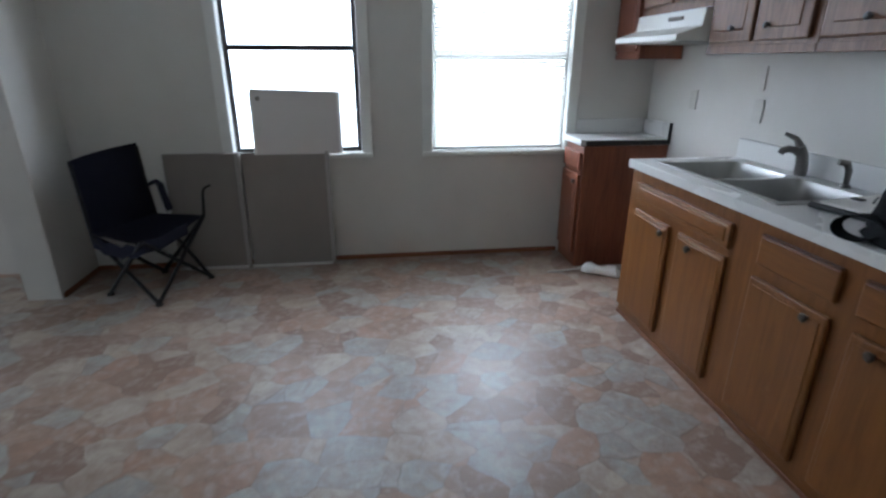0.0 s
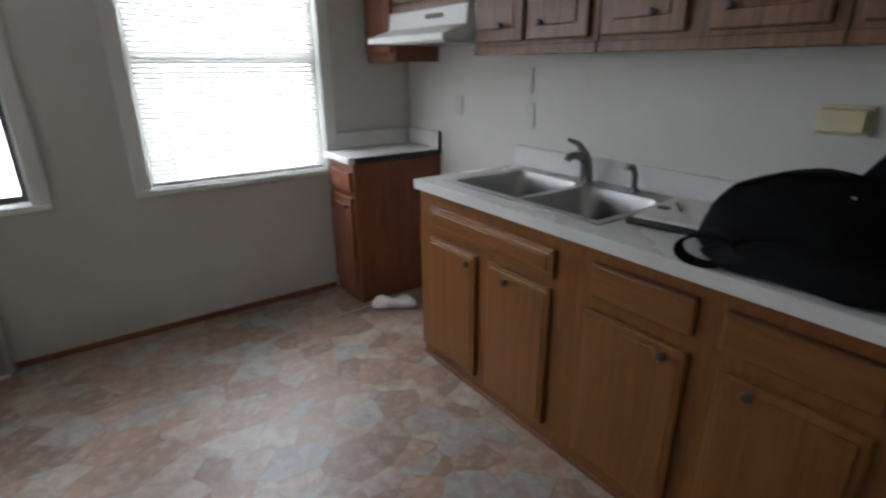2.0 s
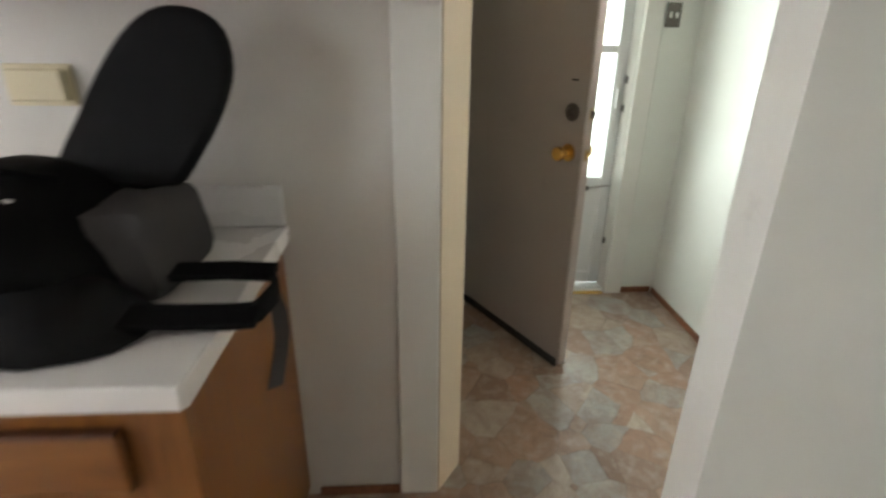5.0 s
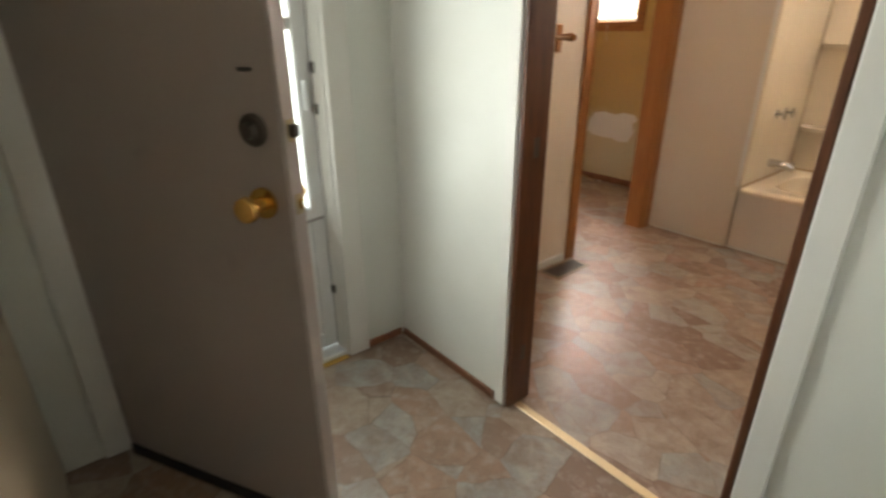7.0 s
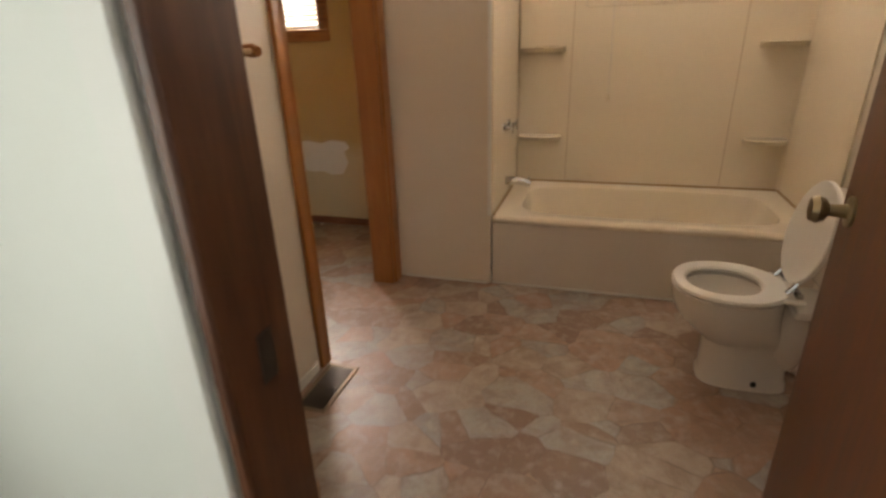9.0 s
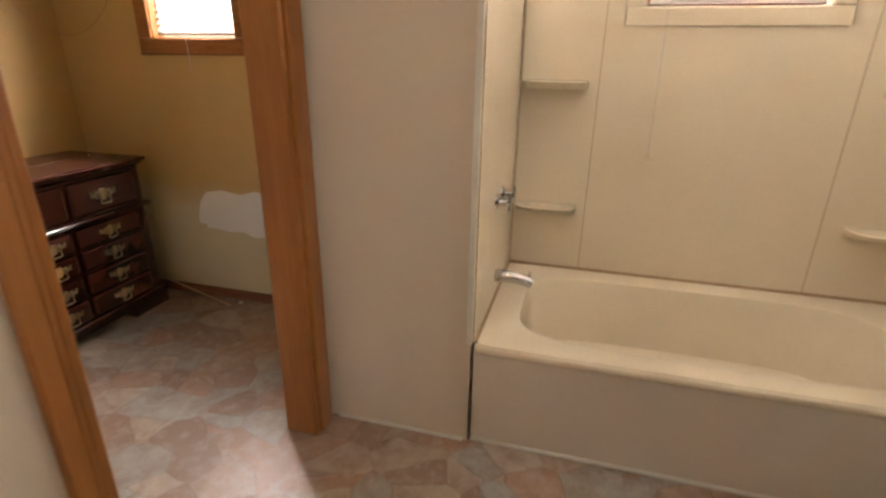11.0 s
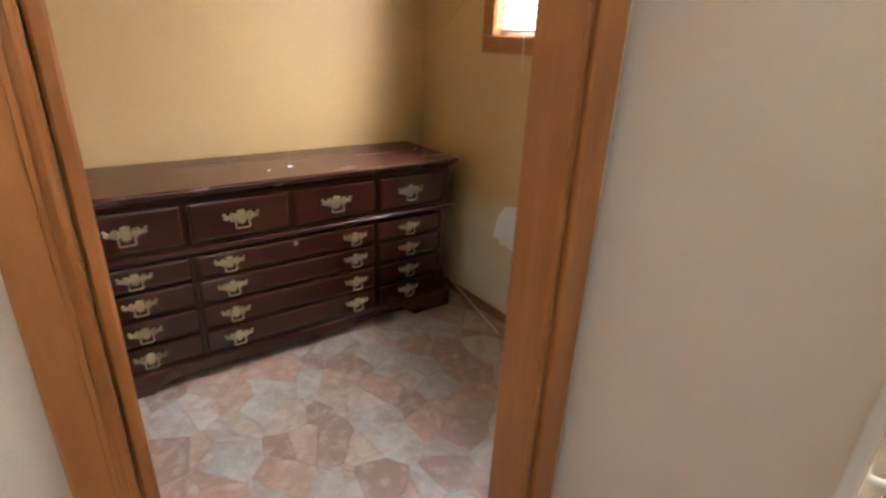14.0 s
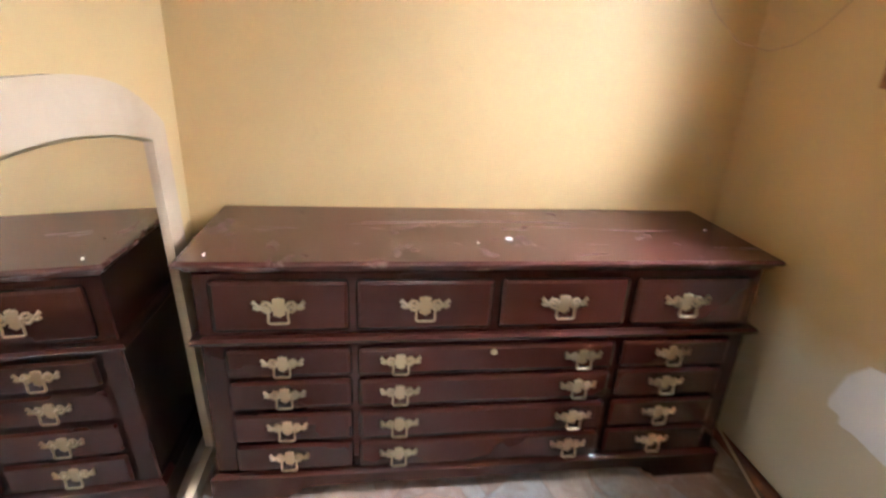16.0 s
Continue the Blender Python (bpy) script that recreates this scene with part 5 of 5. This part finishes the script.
part("base_board", bracket_base(), "cherry", dr)
for yy in (YN, YS):
    part("side_foot", box(FX - 0.01, 3.16, yy - 0.015, yy + 0.015, 0.0, 0.079, 0.003), "cherry", dr)


def pull(y, z, x, parent, size=1.0):
    """A brass shield with pierced scroll wings and a hanging bail."""
    half = [(0.0, 0.031), (0.005, 0.026), (0.011, 0.028), (0.017, 0.022), (0.014, 0.012), (0.020, 0.007), (0.020, -0.002), (0.014, -0.010), (0.016, -0.020), (0.008, -0.024), (0.0, -0.029)]
    out = half + [(-a, b) for a, b in half[-2:0:-1]]
    bm = loft([[Vector((x - d, y + a * size * k, z + b * size * k)) for a, b in out] for d, k in ((0, 1.0), (0.002, 1.0), (0.004, 0.88))])
    for s in (-1, 1):
        for path, r in (([(0.016, 0.006), (0.026, 0.015), (0.036, 0.017), (0.043, 0.008), (0.050, 0.004), (0.058, 0.012), (0.066, 0.018)], 0.0046),
                        ([(0.016, -0.004), (0.026, -0.011), (0.036, -0.010), (0.044, -0.001), (0.055, -0.003), (0.064, 0.004)], 0.0042)):
            tube([(x - 0.002, y + s * a * size, z + b * size) for a, b in path], [r * size] * (len(path) - 1) + [r * size * 1.5], 5, bm)
        disc((x - 0.001, y + s * 0.034 * size, z + 0.002 * size), (-1, 0, 0), [(0, 0.007 * size), (0.004, 0.005 * size), (0.006, 0.0)], 8, bm)
    part("plate", bm, "old_brass", parent, "aged brass pull plate with pierced wings")
    e = 0.025 * size
    low = z - 0.038 * size
    pts = [(x - 0.014, y + e, z + 0.003), (x - 0.015, y + e, low + 0.014), (x - 0.016, y + e * 1.05, low + 0.005), (x - 0.016, y + e * 0.86, low),
           (x - 0.016, y - e * 0.86, low), (x - 0.016, y - e * 1.05, low + 0.005), (x - 0.015, y - e, low + 0.014), (x - 0.014, y - e, z + 0.003)]
    part("bail", tube([(x - 0.003, y + e, z + 0.004)] + pts + [(x - 0.003, y - e, z + 0.004)], 0.0032 * size, 6), "old_brass", parent, "", True)
    for s in (-1, 1):
        part("post", disc((x - 0.003, y + s * e, z + 0.004), (-1, 0, 0), [(0, 0.006), (0.006, 0.005), (0.013, 0.0045), (0.015, 0.0)], 8), "old_brass", parent, "", True)


def drawer(y0, y1, z0, z1, pulls, size=1.0, proud=0.016):
    d = part("drawer", box(FX - proud, FX + 0.004, min(y0, y1), max(y0, y1), z0, z1, 0.013, seg=2), "cherry", dr)
    for y in pulls:
        pull(y, (z0 + z1) / 2, FX - proud, d, size)
    return d


for y0, y1, h in ((-5.805, -6.160, -5.980), (-6.178, -6.552, -6.363), (-6.570, -6.945, -6.755), (-6.963, -7.315, -7.125)):
    drawer(y0, y1, 0.584, 0.738, [h], 1.0)
rows = [(0.440, 0.535), (0.333, 0.432), (0.216, 0.320), (0.106, 0.209)]
for z0, z1 in rows:
    drawer(-5.825, -6.165, z0, z1, [-5.978], 0.84)
    d = drawer(-6.180, -6.935, z0, z1, [-6.300, -6.835], 0.84, 0.02)
    drawer(-6.955, -7.305, z0, z1, [-7.12], 0.84)
part("key_plate", disc((FX - 0.0205, -6.565, 0.512), (-1, 0, 0), [(0, 0.010), (0.002, 0.009), (0.003, 0.0)], 12), "old_brass", dr, "small round keyhole plate")
for k, (px, py) in enumerate(((2.86, -6.62), (2.74, -5.80), (2.83, -6.52), (2.95, -7.30))):
    t = thing("plaster_crumb", (px, py, 0.795), "small white crumb lying on the dresser top", "crumb", "crumbs on the dresser")
    b = lump((px, py, 0.798), (0.012 if k == 0 else 0.005, 0.012 if k == 0 else 0.004, 0.003), 2.2, 5, 8, seed=20 + k)
    for v in b.verts:
        v.co.z = max(v.co.z, 0.7955)
    part("crumb", b, "paper", t)

t = thing("plaster_crumb", (2.29, -7.44, 0.0), "small white crumb on the dressing room floor", "crumb")
part("crumb", lump((2.29, -7.44, 0.009), (0.014, 0.012, 0.008), 2.2, 5, 8, seed=31), "paper", t)

# arched mirror leaning on the wall
mir = thing("floor_mirror", (2.30, -5.69, 0.0), "arched mirror in a whitewashed frame leaning on the wall", "mirror")
MX0, MX1 = 1.83, 2.985


def arch(x0, x1, spring, rise, z0, power, k=28):
    """Outline of an upright with an arched head; a higher power squares its shoulders."""
    pts = [(x0, z0), (x1, z0), (x1, spring)]
    for i in range(1, k):
        u = -math.cos(math.pi * i / k)
        pts.append(((x0 + x1) / 2 - (x1 - x0) / 2 * u, spring + rise * (1 - abs(u) ** power)))
    pts.append((x0, spring))
    return pts


lean = Matrix.Translation((0, -5.70, 0)) @ Matrix.Rotation(radians(-2.1), 4, "X")
outer, inner = arch(MX0, MX1, 1.085, 0.15, 0.0, 3.2), arch(MX0 + 0.092, MX1 - 0.092, 1.055, 0.068, 0.05, 2.0)
bm = bmesh.new()
va, vb = [[bm.verts.new((x, 0, z)) for x, z in o] for o in (outer, inner)]
vc, vd = [[bm.verts.new((x, 0.03, z)) for x, z in o] for o in (outer, inner)]
m = len(va)
for i in range(m):
    j = (i + 1) % m
    bm.faces.new((va[i], va[j], vb[j], vb[i]))
    bm.faces.new((va[j], va[i], vc[i], vc[j]))
    bm.faces.new((vb[i], vb[j], vd[j], vd[i]))
    bm.faces.new((vd[i], vd[j], vc[j], vc[i]))
bmesh.ops.recalc_face_normals(bm, faces=bm.faces[:])
part("frame", turned(bm, lean), "mirror_frame", mir)
g = arch(MX0 + 0.084, MX1 - 0.084, 1.058, 0.072, 0.042, 2.0)
part("mirror_glass", turned(prism([Vector((x, 0.012, z)) for x, z in g], (0, 1, 0), 0.005), lean), "mirror", mir)
part("inner_bead", turned(tube([(x, 0.004, z) for x, z in inner[2:]] , 0.005, 6), lean), "old_brass", mir, "thin gilt bead")

rod = thing("curtain_rod", (2.5, -7.44, 0.0), "thin tan rod lying from behind the dresser", "rod")
part("rod", tube([(2.33, -7.40, 0.008), (2.80, -7.43, 0.115)], 0.0045, 8), "pale_brass", rod, "", True)
pp = thing("paper_sheet", (2.2, -7.495, 0.5), "torn white paper patch stuck on the yellow wall", "paper")
part("sheet", prism([Vector((x, -7.4985, z)) for x, z in ((2.50, 0.545), (2.455, 0.60), (2.36, 0.618), (2.25, 0.60), (2.17, 0.625), (2.06, 0.615), (2.03, 0.575), (2.075, 0.545), (2.05, 0.47), (2.10, 0.385), (2.19, 0.375), (2.26, 0.40), (2.34, 0.392), (2.43, 0.405), (2.475, 0.40), (2.48, 0.425), (2.52, 0.425), (2.525, 0.45))], (0, 1, 0), 0.003), "paper", pp)
sc = thing("blind_cord", (2.44, -7.48, 1.17), "short knotted blind cord under the window", "cord")
part("string", tube([(2.42, -7.478, 1.35), (2.42, -7.486, 1.20)], 0.002, 5), "card", sc)
wire = thing("wall_cable", (3.0, -7.49, 1.35), "thin dark cable sagging across the corner of the yellow walls", "cable")
part("cable", tube([(3.182, -7.24, 1.56), (3.183, -7.32, 1.455), (3.180, -7.42, 1.375), (3.12, -7.490, 1.352), (3.02, -7.492, 1.372), (2.94, -7.493, 1.415), (2.865, -7.493, 1.480), (2.79, -7.493, 1.58)], 0.0018, 6), "grout", wire, "", True)
sp = thing("paper_scrap", (2.68, -5.72, 0.0), "white paper scrap lying between mirror and dresser", "paper")
part("sheet", prism([Vector((x, y, 0.002 + h)) for x, y, h in ((2.64, -5.735, 0.0), (2.72, -5.74, 0.004), (2.73, -5.712, 0.010), (2.66, -5.708, 0.004))], (0, 0, 1), 0.002), "paper", sp)
